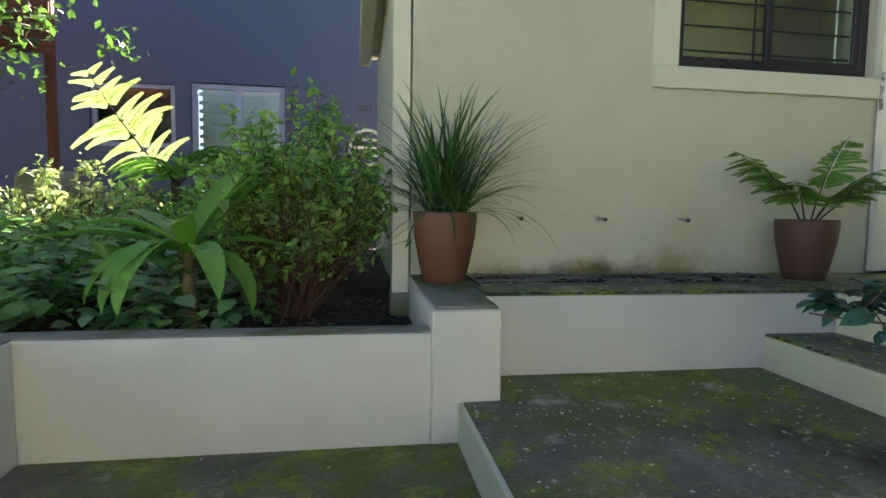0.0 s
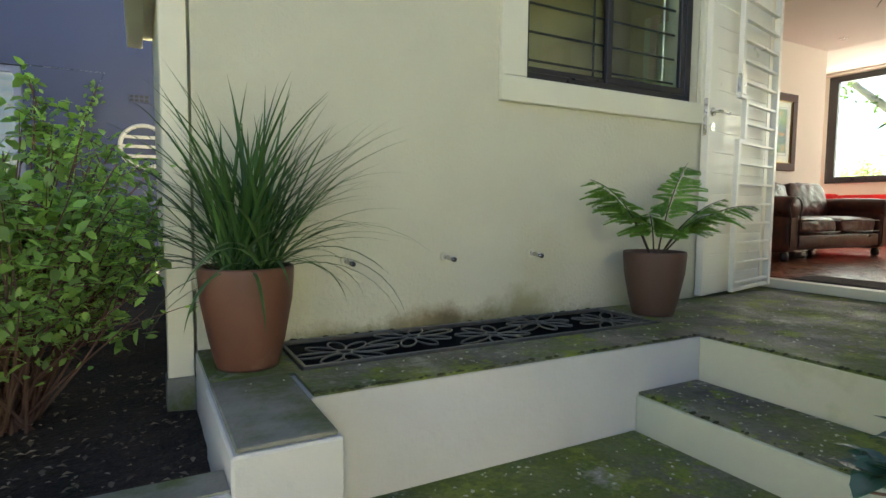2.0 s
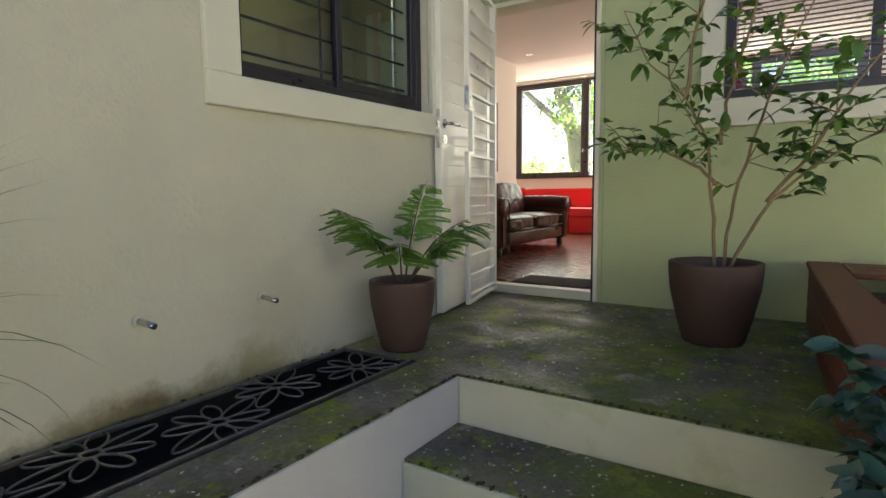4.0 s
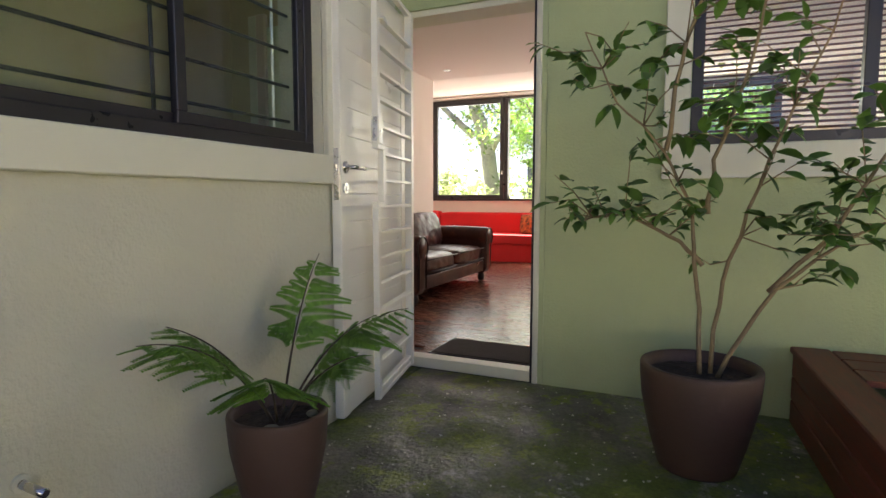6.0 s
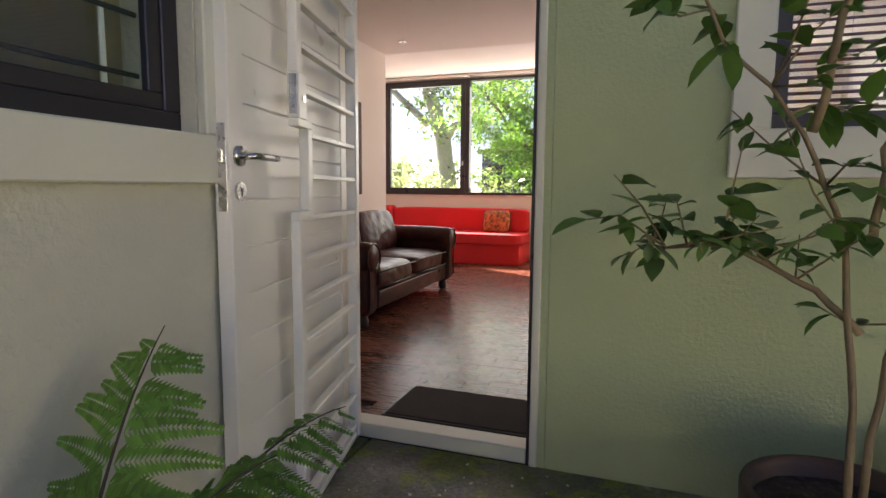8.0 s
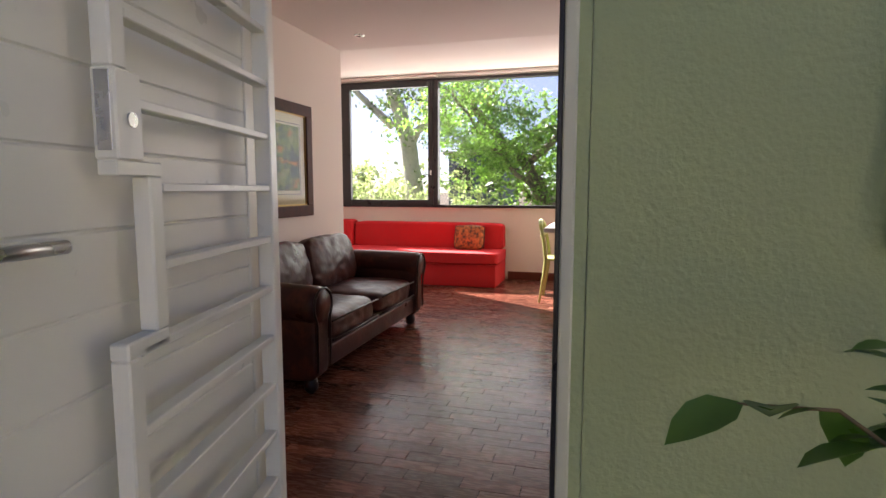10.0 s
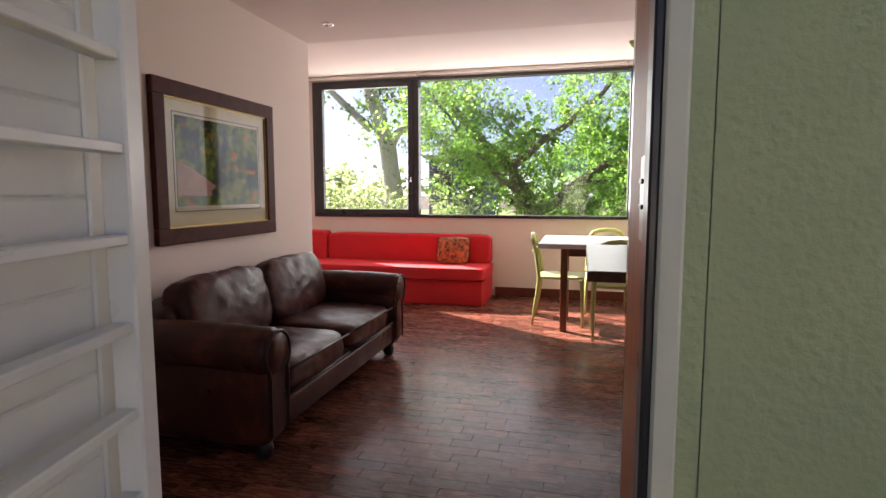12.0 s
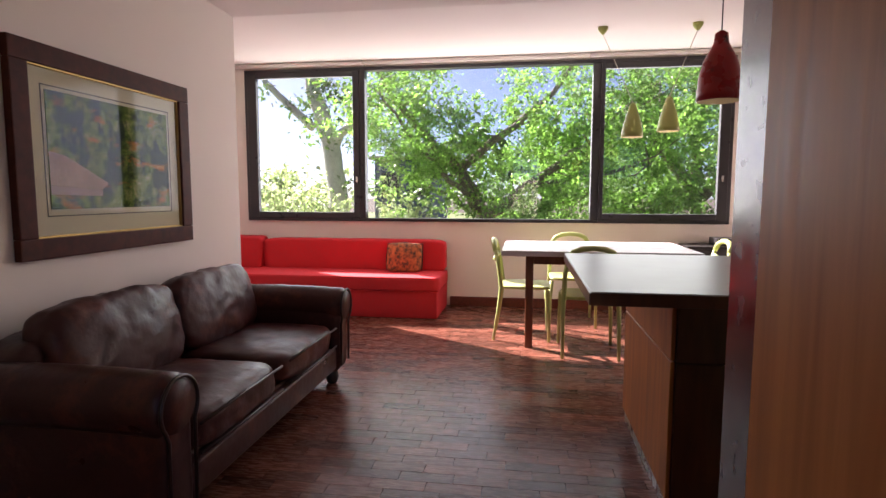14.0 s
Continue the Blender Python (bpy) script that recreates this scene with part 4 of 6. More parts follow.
M_PETAL = mat("fallen_pale_petal", (0.50, 0.50, 0.40), 0.8, 0.3, 20, island=0.35)
acc = ([], [])
rp = random.Random(3)
for _ in range(1500):
    zone = rp.random()
    if zone < 0.52:
        x, y, z = rp.uniform(-3.55, -2.11), rp.uniform(-3.2, -0.70), MID
    elif zone < 0.66:
        x, y, z = rp.uniform(-2.07, -1.74), rp.uniform(-2.4, -0.70), STEP
    elif zone < 0.90:
        x, y, z = rp.uniform(-1.69, -0.05), rp.uniform(-1.85, -0.1), TOP
    elif zone < 0.94:
        x, y, z = rp.uniform(-3.65, -1.75), rp.uniform(-0.66, -0.45), TOP
    elif zone < 0.97:
        x, y, z = rp.uniform(-5.1, -3.7), rp.uniform(-0.95, -0.86), -0.097
    else:
        x, y, z = rp.uniform(-5.0, -3.6), rp.uniform(-2.4, -1.0), LOW
    a = rp.uniform(0, 6.28)
    s = rp.choice((0.006, 0.008, 0.010, 0.014))
    add_leaf(acc, (x, y, z + 0.002), (math.cos(a), math.sin(a), 0.15), (0, 0, 1), s * 1.6, s, 0.5, 0.3, 2, 0.3)
tagged(leaf_mesh("fallen_petals", acc, M_PETAL), "small pale fallen petals scattered on the concrete", "petals", "", "stuff")

M_MOSSY = mat("dark_moss", (0.045, 0.055, 0.018), 0.95, 0.4, 40, 0.003, 200)
# ---- red timber box seat ----
bx = thing("timber_box_seat", "red-stained timber box seat with an open slatted top", "bench", at=(-0.02, -1.84, 0.0), turn=3.4)
BX, BD, OV = 2.10, 1.35, 1.755   # length from the wall, depth, length standing on the terrace
for k in range(3):
    z = 0.004 + k * 0.104
    part("front_board", boxed(((-BX, -0.03, z), (-0.02, 0.0, z + 0.10)), bevel=0.004), M_WOODRED, bx)
    part("end_board", boxed(((-BX, -BD, z), (-BX + 0.03, -0.031, z + 0.10)), bevel=0.004), M_WOODRED, bx)
for k in range(2):
    z = -0.196 + k * 0.1
    part("front_board", boxed(((-BX, -0.03, z), (-OV, 0.0, z + 0.096)), bevel=0.004), M_WOODRED, bx)
    part("end_board", boxed(((-BX, -BD, z), (-BX + 0.03, -0.031, z + 0.096)), bevel=0.004), M_WOODRED, bx)
part("top_rail", boxed(((-BX - 0.012, -0.135, 0.315), (-0.02, 0.012, 0.343)), bevel=0.005), M_WOODRED, bx)
part("top_rail", boxed(((-BX - 0.012, -BD, 0.315), (-BX + 0.13, -0.138, 0.343)), bevel=0.005), M_WOODRED, bx)
for k in range(3):
    part("top_slat", boxed(((-0.46 + k * 0.145, -BD, 0.317), (-0.325 + k * 0.145, -0.138, 0.342)), bevel=0.004), M_WOODRED, bx)
# black block puts the shade of the box's inside into colour
part("shade_fill", boxed(((-OV + 0.02, -BD + 0.02, 0.002), (-0.04, -0.04, 0.20))), M_BLACK, bx, "black block standing for the shade inside the box")
for k in range(8):
    part("inner_slat", boxed(((-1.60 + k * 0.14, -BD, 0.225), (-1.48 + k * 0.14, -0.14, 0.245)), bevel=0.003), M_WOODRED, bx)
# mossy crumbs along the worn edges
bm = bmesh.new()
re_ = random.Random(17)
for _ in range(260):
    e = re_.random()
    if e < 0.5:
        c = (re_.uniform(-3.4, -1.74), -0.680 + re_.gauss(0, 0.004), TOP)
    elif e < 0.75:
        c = (-1.718 + re_.gauss(0, 0.004), re_.uniform(-1.9, -0.70), TOP)
    elif e < 0.9:
        c = (-2.092 + re_.gauss(0, 0.004), re_.uniform(-2.2, -0.70), STEP)
    else:
        c = (re_.uniform(-3.6, -1.7), -0.012, 0.003)
    r = re_.choice((0.003, 0.004, 0.006, 0.009))
    bmesh.ops.create_icosphere(bm, subdivisions=1, radius=r, matrix=Matrix.Translation(c) @ Matrix.Diagonal((re_.uniform(1, 2.2), re_.uniform(0.8, 1.2), 0.55, 1)))
tagged(part("moss_crumbs", bm, M_MOSSY, None, "", True), "dark mossy crumbs along the worn concrete edges", "moss", "", "stuff")


# ---- living room ----
def cushion(bm, lo, hi, power=5.0, puff=0.0, wrinkle=0.0, cuts=14, axis=2, freq=9.0):
    """A stuffed cushion: a rounded block that swells on one side, with wrinkles."""
    lo, hi = Vector(lo), Vector(hi)
    c, h = (lo + hi) / 2, (hi - lo) / 2
    count = len(bm.verts)
    made = bmesh.ops.create_cube(bm, size=2.0)
    bmesh.ops.subdivide_edges(bm, edges=list({e for q in made["verts"] for e in q.link_edges}), cuts=cuts, use_grid_fill=True)
    verts = list(bm.verts)[count:]
    for q in verts:
        p = q.co.copy()
        n = (abs(p.x) ** power + abs(p.y) ** power + abs(p.z) ** power) ** (1 / power)
        p = p / n
        o = [k for k in range(3) if k != axis]
        swell = max(0.0, (1 - p[o[0]] ** 2) * (1 - p[o[1]] ** 2))
        p[axis] += math.copysign(puff * swell, p[axis])
        w = Vector((p.x * h.x, p.y * h.y, p.z * h.z)) + c
        if wrinkle:
            g = noise.noise(w * freq) + 0.6 * noise.noise(w * freq * 2.3)
            w += (w - c).normalized() * wrinkle * g
        q.co = w
    return bm


sofa = thing("leather_sofa", "two-seat dark brown leather sofa with rolled arms", "sofa", at=(2.30, 1.145, FLOOR))
M_SEAM = mat("dark_leather_piping", (0.030, 0.013, 0.010), 0.4, 0.2, 20)
SX, SF, SB = 0.96, -0.40, 0.40   # half length, front, back
part("base", boxed(((-SX + 0.06, SF + 0.05, 0.10), (SX - 0.06, SB - 0.02, 0.27)), bevel=0.025, seg=3), M_LEATHER, sofa, "", True)
part("back", cushion(bmesh.new(), (-SX + 0.1, SB - 0.24, 0.12), (SX - 0.1, SB, 0.68), 7, 0.02, 0.008, 22), M_LEATHER, sofa, "", True)
for s in (-1, 1):
    a0, a1 = (0.015, SX - 0.215) if s > 0 else (-SX + 0.215, -0.015)
    seat = part("seat_cushion", cushion(bmesh.new(), (a0, SF - 0.01, 0.25), (a1, SB - 0.20, 0.415), 5.5, 0.12, 0.009, 26, freq=12.0), M_LEATHER, sofa, "", True)
    part("piping", tube(bmesh.new(), [(a0 + 0.03, SF - 0.016, 0.385), ((a0 + a1) / 2, SF - 0.022, 0.392), (a1 - 0.03, SF - 0.016, 0.385)], 0.006, 8), M_SEAM, seat, "", True)
    part("piping", tube(bmesh.new(), [(a0 + 0.03, SF - 0.016, 0.275), ((a0 + a1) / 2, SF - 0.02, 0.272), (a1 - 0.03, SF - 0.016, 0.275)], 0.006, 8), M_SEAM, seat, "", True)
    bc = cushion(bmesh.new(), (a0 - 0.02 * (s > 0), -0.09, 0.0), (a1 + 0.02 * (s < 0), 0.09, 0.40), 4.5, 0.25, 0.011, 26, axis=1, freq=11.0)
    bmesh.ops.rotate(bc, cent=(0, 0, 0), matrix=Matrix.Rotation(radians(-13), 3, "X"), verts=bc.verts)
    bmesh.ops.translate(bc, vec=(0, SB - 0.26, 0.385), verts=bc.verts)
    part("back_cushion", bc, M_LEATHER, sofa, "", True)
    # rolled arm: upright panel and a roll along its top
    ax = s * (SX - 0.12)
    bm = bmesh.new()
    cushion(bm, (ax - 0.085, SF - 0.02, 0.08), (ax + 0.085, SB - 0.01, 0.52), 9, 0.03, 0.003, axis=0)
    n = 22
    pts = [(ax + s * 0.015, SF - 0.035 + (SB - SF + 0.02) * k / n, 0.503 + 0.01 * math.sin(k / n * math.pi)) for k in range(n + 1)]
    tube(bm, pts, [0.085] + [0.108 + 0.004 * noise.noise(Vector((s, k * 0.7, 0))) for k in range(n - 1)] + [0.09], 26)
    arm = part("arm", bm, M_LEATHER, sofa, "", True)
    ring = [(ax + s * 0.015 + 0.1 * math.cos(t * math.pi / 14), SF - 0.035, 0.503 + 0.1 * math.sin(t * math.pi / 14)) for t in range(-3, 18)]
    if s > 0:
        ring = [(2 * (ax + s * 0.015) - q[0], q[1], q[2]) for q in ring]
    part("piping", tube(bmesh.new(), [(ax - s * 0.07, SF - 0.026, 0.14), (ax - s * 0.072, SF - 0.03, 0.40)] + ring + [(ax + s * 0.072, SF - 0.03, 0.40), (ax + s * 0.07, SF - 0.026, 0.14)], 0.007, 8), M_SEAM, arm, "", True)
part("front_rail", boxed(((-SX + 0.2, SF + 0.0, 0.12), (SX - 0.2, SF + 0.05, 0.245)), bevel=0.012, seg=2), M_LEATHER, sofa, "", True)
for x in (-SX + 0.12, SX - 0.12):
    for y in (SF + 0.06, SB - 0.08):
        f = part("bun_foot", lathe(bmesh.new(), [(0.022, 0.0), (0.036, 0.015), (0.042, 0.045), (0.036, 0.075), (0.028, 0.085), (0.034, 0.11)], 20), M_BLACK, sofa, "turned dark wooden foot", True)
        f.location = (x, y, 0)

# red built-in seat under the window
rbn = thing("red_bench_seat", "long red upholstered bench seat under the window", "bench", at=(5.32, 1.6, FLOOR))
part("base", boxed(((-0.29, -1.17, 0.0), (0.41, 1.44, 0.265)), bevel=0.012, seg=2), M_RED, rbn, "", True)
part("seat_cushion", cushion(bmesh.new(), (-0.315, -1.19, 0.267), (0.405, 1.44, 0.40), 16, 0.03, 0.002), M_RED, rbn, "", True)
part("back_cushion", cushion(bmesh.new(), (0.24, -1.17, 0.38), (0.41, 0.85, 0.72), 12, 0.03, 0.003, axis=0), M_RED, rbn, "", True)
part("back_cushion", cushion(bmesh.new(), (0.19, 0.86, 0.38), (0.41, 1.44, 0.74), 12, 0.03, 0.003, axis=0), M_RED, rbn, "", True)
for z in (0.262, 0.395):
    part("piping", tube(bmesh.new(), [(-0.305, 1.43, z), (-0.308, 0.4, z), (-0.305, -1.178, z), (0.0, -1.183, z), (0.24, -1.178, z)], 0.005, 6), M_RED, rbn, "", True)
M_PRINT = mat("printed_cushion_cloth", (0.50, 0.16, 0.05), 0.85, 0.4, 30, 0.001, 200, second=(0.07, 0.045, 0.03), amount=0.6, sscale=22)
pil = thing("scatter_cushion", "small square printed cushion leaning on the red seat", "cushion", at=(5.41, 0.84, FLOOR + 0.402))
cb = cushion(bmesh.new(), (-0.035, -0.18, 0.0), (0.035, 0.18, 0.30), 7, 0.9, 0.004, axis=0)
bmesh.ops.rotate(cb, cent=(0, 0, 0), matrix=Matrix.Rotation(radians(16), 3, "Y"), verts=cb.verts)
part("cover", cb, M_PRINT, pil, "", True)
part("tassel_edge", tube(bmesh.new(), [(0.03, -0.185, 0.01), (0.045, -0.19, 0.15), (0.09, -0.185, 0.28), (0.09, 0.0, 0.292), (0.09, 0.185, 0.28), (0.045, 0.19, 0.15), (0.03, 0.185, 0.01)], 0.006, 6), M_SEAM, pil)

# framed picture
M_FRAMEW = wood("dark_mahogany_frame", (0.085, 0.022, 0.013), (0.045, 0.012, 0.008), 0.55, (3, 3, 3), 6, spec=0.15)
M_MOUNT = mat("cream_mount_board", (0.62, 0.57, 0.43), 0.95, 0.03, 20, spec=0.1)
M_GOLD = mat("dull_gold_slip", (0.45, 0.30, 0.10), 0.4, 0.1, 30, metal=0.8)


def print_material():
    """A landscape print: fine foliage in greens and ochres, dark tree masses, a warm band low down."""
    m = bpy.data.materials.new("landscape_print")
    m.use_nodes = True
    n, l = m.node_tree.nodes, m.node_tree.links
    co = n.new("ShaderNodeTexCoord")

    def field(scale, stretch, detail, seed):
        mp, ns = n.new("ShaderNodeMapping"), n.new("ShaderNodeTexNoise")
        mp.inputs["Scale"].default_value, mp.inputs["Location"].default_value = stretch, (seed, seed, seed)
        ns.inputs["Scale"].default_value, ns.inputs["Detail"].default_value, ns.inputs["Roughness"].default_value = scale, detail, 0.65
        l.new(co.outputs["Object"], mp.inputs["Vector"])
        l.new(mp.outputs[0], ns.inputs["Vector"])
        return ns.outputs[0]

    fine = n.new("ShaderNodeValToRGB")
    l.new(field(16, (1, 1, 1.3), 12, 0.0), fine.inputs[0])
    el = fine.color_ramp.elements
    el[0].position, el[0].color = 0.30, (0.012, 0.020, 0.010, 1)
    el[1].position, el[1].color = 0.74, (0.42, 0.40, 0.24, 1)
    for pos, col in ((0.43, (0.05, 0.09, 0.02, 1)), (0.52, (0.13, 0.19, 0.04, 1)), (0.61, (0.24, 0.26, 0.09, 1))):
        e = el.new(pos)
        e.color = col
    masses, mx = n.new("ShaderNodeMapRange"), n.new("ShaderNodeMixRGB")
    masses.inputs[1].default_value, masses.inputs[2].default_value = 0.47, 0.56
    l.new(field(4.5, (1.6, 1, 0.8), 5, 3.7), masses.inputs[0])
    l.new(masses.outputs[0], mx.inputs[0])
    mx.inputs[2].default_value = (0.035, 0.055, 0.03, 1)
    l.new(fine.outputs[0], mx.inputs[1])
    warm, mx2 = n.new("ShaderNodeMapRange"), n.new("ShaderNodeMixRGB")
    warm.inputs[1].default_value, warm.inputs[2].default_value = 0.56, 0.66
    l.new(field(5.0, (1, 1, 2.6), 8, 9.2), warm.inputs[0])
    l.new(warm.outputs[0], mx2.inputs[0])
    mx2.inputs[2].default_value = (0.42, 0.17, 0.04, 1)
    l.new(mx.outputs[0], mx2.inputs[1])
    l.new(mx2.outputs[0], n["Principled BSDF"].inputs["Base Color"])
    n["Principled BSDF"].inputs["Roughness"].default_value = 0.9
    n["Principled BSDF"].inputs["Specular IOR Level"].default_value = 0.05
    return m


pic = thing("framed_picture", "large landscape print in a dark wooden frame behind glass", "picture", at=(2.255, 1.549, 0.985))
PW, PH = 0.562, 0.863
fb = bmesh.new()
for lo, hi in (((-PW, 0), (PW, 0.085)), ((-PW, PH - 0.085), (PW, PH)), ((-PW, 0.085), (-PW + 0.085, PH - 0.085)), ((PW - 0.085, 0.085), (PW, PH - 0.085))):
    box(fb, (lo[0], -0.034, lo[1]), (hi[0], 0, hi[1]), 0.006, 2)
part("frame", fb, M_FRAMEW, pic)
part("slip", frame_boxes(bmesh.new(), "x", -PW + 0.085, PW - 0.085, 0.085, PH - 0.085, 0.008, -0.024, -0.004, 0.001), M_GOLD, pic, "thin gold inner slip")
part("mount", boxed(((-PW + 0.085, -0.010, 0.085), (PW - 0.085, -0.004, PH - 0.085))), M_MOUNT, pic, "cream mount board")
part("ruled_line", frame_boxes(bmesh.new(), "x", -PW + 0.155, PW - 0.155, 0.17, PH - 0.155, 0.005, -0.0115, -0.0102, 0), M_BLACK, pic)
part("print", boxed(((-PW + 0.175, -0.0135, 0.20), (PW - 0.175, -0.0105, PH - 0.175))), print_material(), pic, "green and ochre landscape print")
bm = bmesh.new()
bm.faces.new([bm.verts.new(c) for c in ((-0.385, -0.0142, 0.30), (-0.10, -0.0142, 0.285), (-0.06, -0.0142, 0.315), (-0.30, -0.0142, 0.425), (-0.385, -0.0142, 0.44))])
part("printed_roof", bm, mat("printed_roof_tiles", (0.42, 0.27, 0.20), 0.9, 0.3, 60, spec=0.05), pic, "pale terracotta roof drawn in the print")
bm = bmesh.new()
bm.faces.new([bm.verts.new(c) for c in ((-0.385, -0.0144, 0.262), (-0.10, -0.0144, 0.255), (-0.10, -0.0144, 0.284), (-0.385, -0.0144, 0.299))])
part("printed_wall", bm, mat("printed_house_wall", (0.40, 0.26, 0.22), 0.9, 0.15, 30, spec=0.05), pic, "pink house wall drawn in the print")
gl = part("glazing", boxed(((-PW + 0.09, -0.019, 0.09), (PW - 0.09, -0.017, PH - 0.09))), M_PICGLASS, pic, "clear picture glass")
gl.visible_shadow = False

# dining table and chairs
M_TABLETOP = mat("pale_laminate_tabletop", (0.62, 0.58, 0.60), 0.38, 0.015, 5, rvar=0.01)
M_TABLEW = wood("red_brown_table_wood", (0.24, 0.085, 0.035), (0.14, 0.045, 0.02), 0.35, (10, 10, 1.5), 4, coat=0.2)
tb = thing("dining_table", "rectangular dining table with pale top and red-brown legs", "table", at=(4.39, -0.935, FLOOR))
part("tabletop", boxed(((-0.46, -0.71, 0.745), (0.46, 0.71, 0.785)), bevel=0.004), M_TABLETOP, tb)
for x in (-0.215, 0.37):
    for y in (-0.5, 0.5):
        part("leg", boxed(((x - 0.03, y - 0.03, 0.0), (x + 0.03, y + 0.03, 0.745)), bevel=0.004), M_TABLEW, tb)
for lo, hi in (((-0.19, -0.5, 0.655), (-0.165, 0.5, 0.745)), ((0.345, -0.47, 0.655), (0.37, 0.47, 0.745)), ((-0.185, 0.485, 0.655), (0.34, 0.51, 0.745)), ((-0.185, -0.51, 0.655), (0.34, -0.485, 0.745))):
    part("apron", boxed((lo, hi), bevel=0.002), M_TABLEW, tb)

M_LIME = mat("lime_green_plastic", (0.42, 0.49, 0.17), 0.4, 0.04, 8)
ch = thing("plastic_chair", "lime green moulded plastic chair at the dining table", "chair", "chairs round the table", (4.55, -0.40, FLOOR), 180)
sb = bmesh.new()
cushion(sb, (-0.205, -0.20, 0.425), (0.205, 0.21, 0.455), 6, 0.0, 0.0, 12)
for q in sb.verts:
    q.co.z -= 0.016 * max(0, 1 - (q.co.x / 0.2) ** 2) * max(0, 1 - (q.co.y / 0.2) ** 2)
part("seat", sb, M_LIME, ch, "", True)
for x in (-1, 1):
    part("front_leg", tube(bmesh.new(), [(x * 0.205, 0.20, 0.0), (x * 0.20, 0.195, 0.25), (x * 0.19, 0.185, 0.42)], [0.012, 0.015, 0.02], 10), M_LIME, ch, "", True)
    part("rear_leg", tube(bmesh.new(), [(x * 0.20, -0.25, 0.0), (x * 0.20, -0.205, 0.30), (x * 0.195, -0.19, 0.44), (x * 0.19, -0.215, 0.62), (x * 0.17, -0.24, 0.74)], [0.012, 0.016, 0.019, 0.017, 0.017], 10), M_LIME, ch, "", True)
part("backrest", tube(bmesh.new(), [(-0.17, -0.24, 0.735), (-0.14, -0.252, 0.785), (-0.08, -0.262, 0.81), (0, -0.266, 0.818), (0.08, -0.262, 0.81), (0.14, -0.252, 0.785), (0.17, -0.24, 0.735)], 0.021, 10), M_LIME, ch, "", True)
part("back_rail", tube(bmesh.new(), [(-0.175, -0.228, 0.69), (-0.09, -0.248, 0.665), (0, -0.254, 0.655), (0.09, -0.248, 0.665), (0.175, -0.228, 0.69)], 0.017, 10), M_LIME, ch, "", True)
for m in (pose(4.14, -0.88, FLOOR, 0, 0, -90), pose(5.09, -0.83, FLOOR, 0, 0, 90), pose(4.66, -1.76, FLOOR, 0, 0, 0)):
    copy_thing(ch, m)

# kitchen counter, tall unit
M_STONE = mat("grey_stone_worktop", (0.095, 0.080, 0.072), 0.34, 0.05, 10, second=(0.12, 0.10, 0.09), amount=0.3, sscale=5, rvar=0.015)
M_DARKW = wood("dark_stained_panel", (0.10, 0.035, 0.018), (0.06, 0.02, 0.011), 0.35, (10, 10, 1.5), 3)
ct = thing("kitchen_counter", "oak veneered kitchen counter with drawer fronts", "counter", at=(2.3, -1.38, FLOOR))
part("body", boxed(((-0.42, -0.40, 0.0), (0.50, 0.44, 0.845))), M_DARKW, ct)
part("plinth", boxed(((-0.40, 0.44, 0.0), (0.50, 0.444, 0.07))), M_STEEL, ct, "metal plinth strip")
part("upper_panel", boxed(((-0.415, 0.441, 0.60), (0.50, 0.456, 0.842)), bevel=0.002), M_OAK, ct)
part("lower_panel", boxed(((-0.415, 0.441, 0.072), (0.50, 0.456, 0.594)), bevel=0.002), M_OAK, ct)
part("end_panel", boxed(((-0.436, -0.40, 0.60), (-0.421, 0.44, 0.842)), bevel=0.002), M_DARKW, ct)
part("end_panel", boxed(((-0.436, -0.40, 0.02), (-0.421, 0.44, 0.594)), bevel=0.002), M_DARKW, ct)
wt = thing("worktop", "dark grey stone worktop with a deep dark edge", "worktop", at=(2.3, -1.38, FLOOR + 0.845))
part("slab", boxed(((-0.69, -0.55, 0.0), (0.50, 0.775, 0.045)), bevel=0.003), M_STONE, wt)
part("edge_band", boxed(((-0.693, -0.55, 0.002), (-0.690, 0.775, 0.041)), ((-0.69, 0.775, 0.002), (0.50, 0.778, 0.041))), M_DARKW, wt)

tu = thing("tall_cabinet", "tall oak veneered cabinet standing just inside the door", "cabinet", at=(0.41, -1.08, FLOOR))
part("side_panel", boxed(((-0.198, 0.392, 0.0), (0.115, 0.41, 2.405)), bevel=0.002), M_OAK, tu, "oak veneer side panel")
part("carcass", boxed(((-0.198, -0.22, 0.0), (0.215, 0.390, 2.405))), M_DARKW, tu)
part("metal_edge", boxed(((0.117, 0.391, 0.0), (0.22, 0.405, 2.405)), bevel=0.004), mat("dark_polished_metal", (0.10, 0.09, 0.10), 0.22, 0.1, 20, metal=0.9), tu, "dark polished metal edge")
M_DULLSTEEL = mat("dull_dark_steel", (0.24, 0.23, 0.22), 0.35, 0.15, 20, metal=0.9)
# plate and slots model a reflection on the glossy cabinet as solid parts
sw = thing("switch_plate", "steel plate with two dark slots, standing for a cabinet reflection", "switch", at=(0.238, -0.668, 1.185))
part("plate", boxed(((-0.040, 0, 0), (0.022, 0.004, 0.135)), bevel=0.0015), M_DULLSTEEL, sw)
for z in (0.055, 0.095):
    part("slot", boxed(((-0.036, 0.004, z - 0.004), (0.010, 0.008, z + 0.004)), bevel=0.0015), M_BLACK, sw)

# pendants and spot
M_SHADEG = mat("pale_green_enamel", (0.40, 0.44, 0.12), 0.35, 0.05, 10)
M_SHADER = mat("red_painted_shade", (0.35, 0.012, 0.012), 0.3, 0.1, 14, second=(0.05, 0.02, 0.02), amount=0.15, sscale=16)
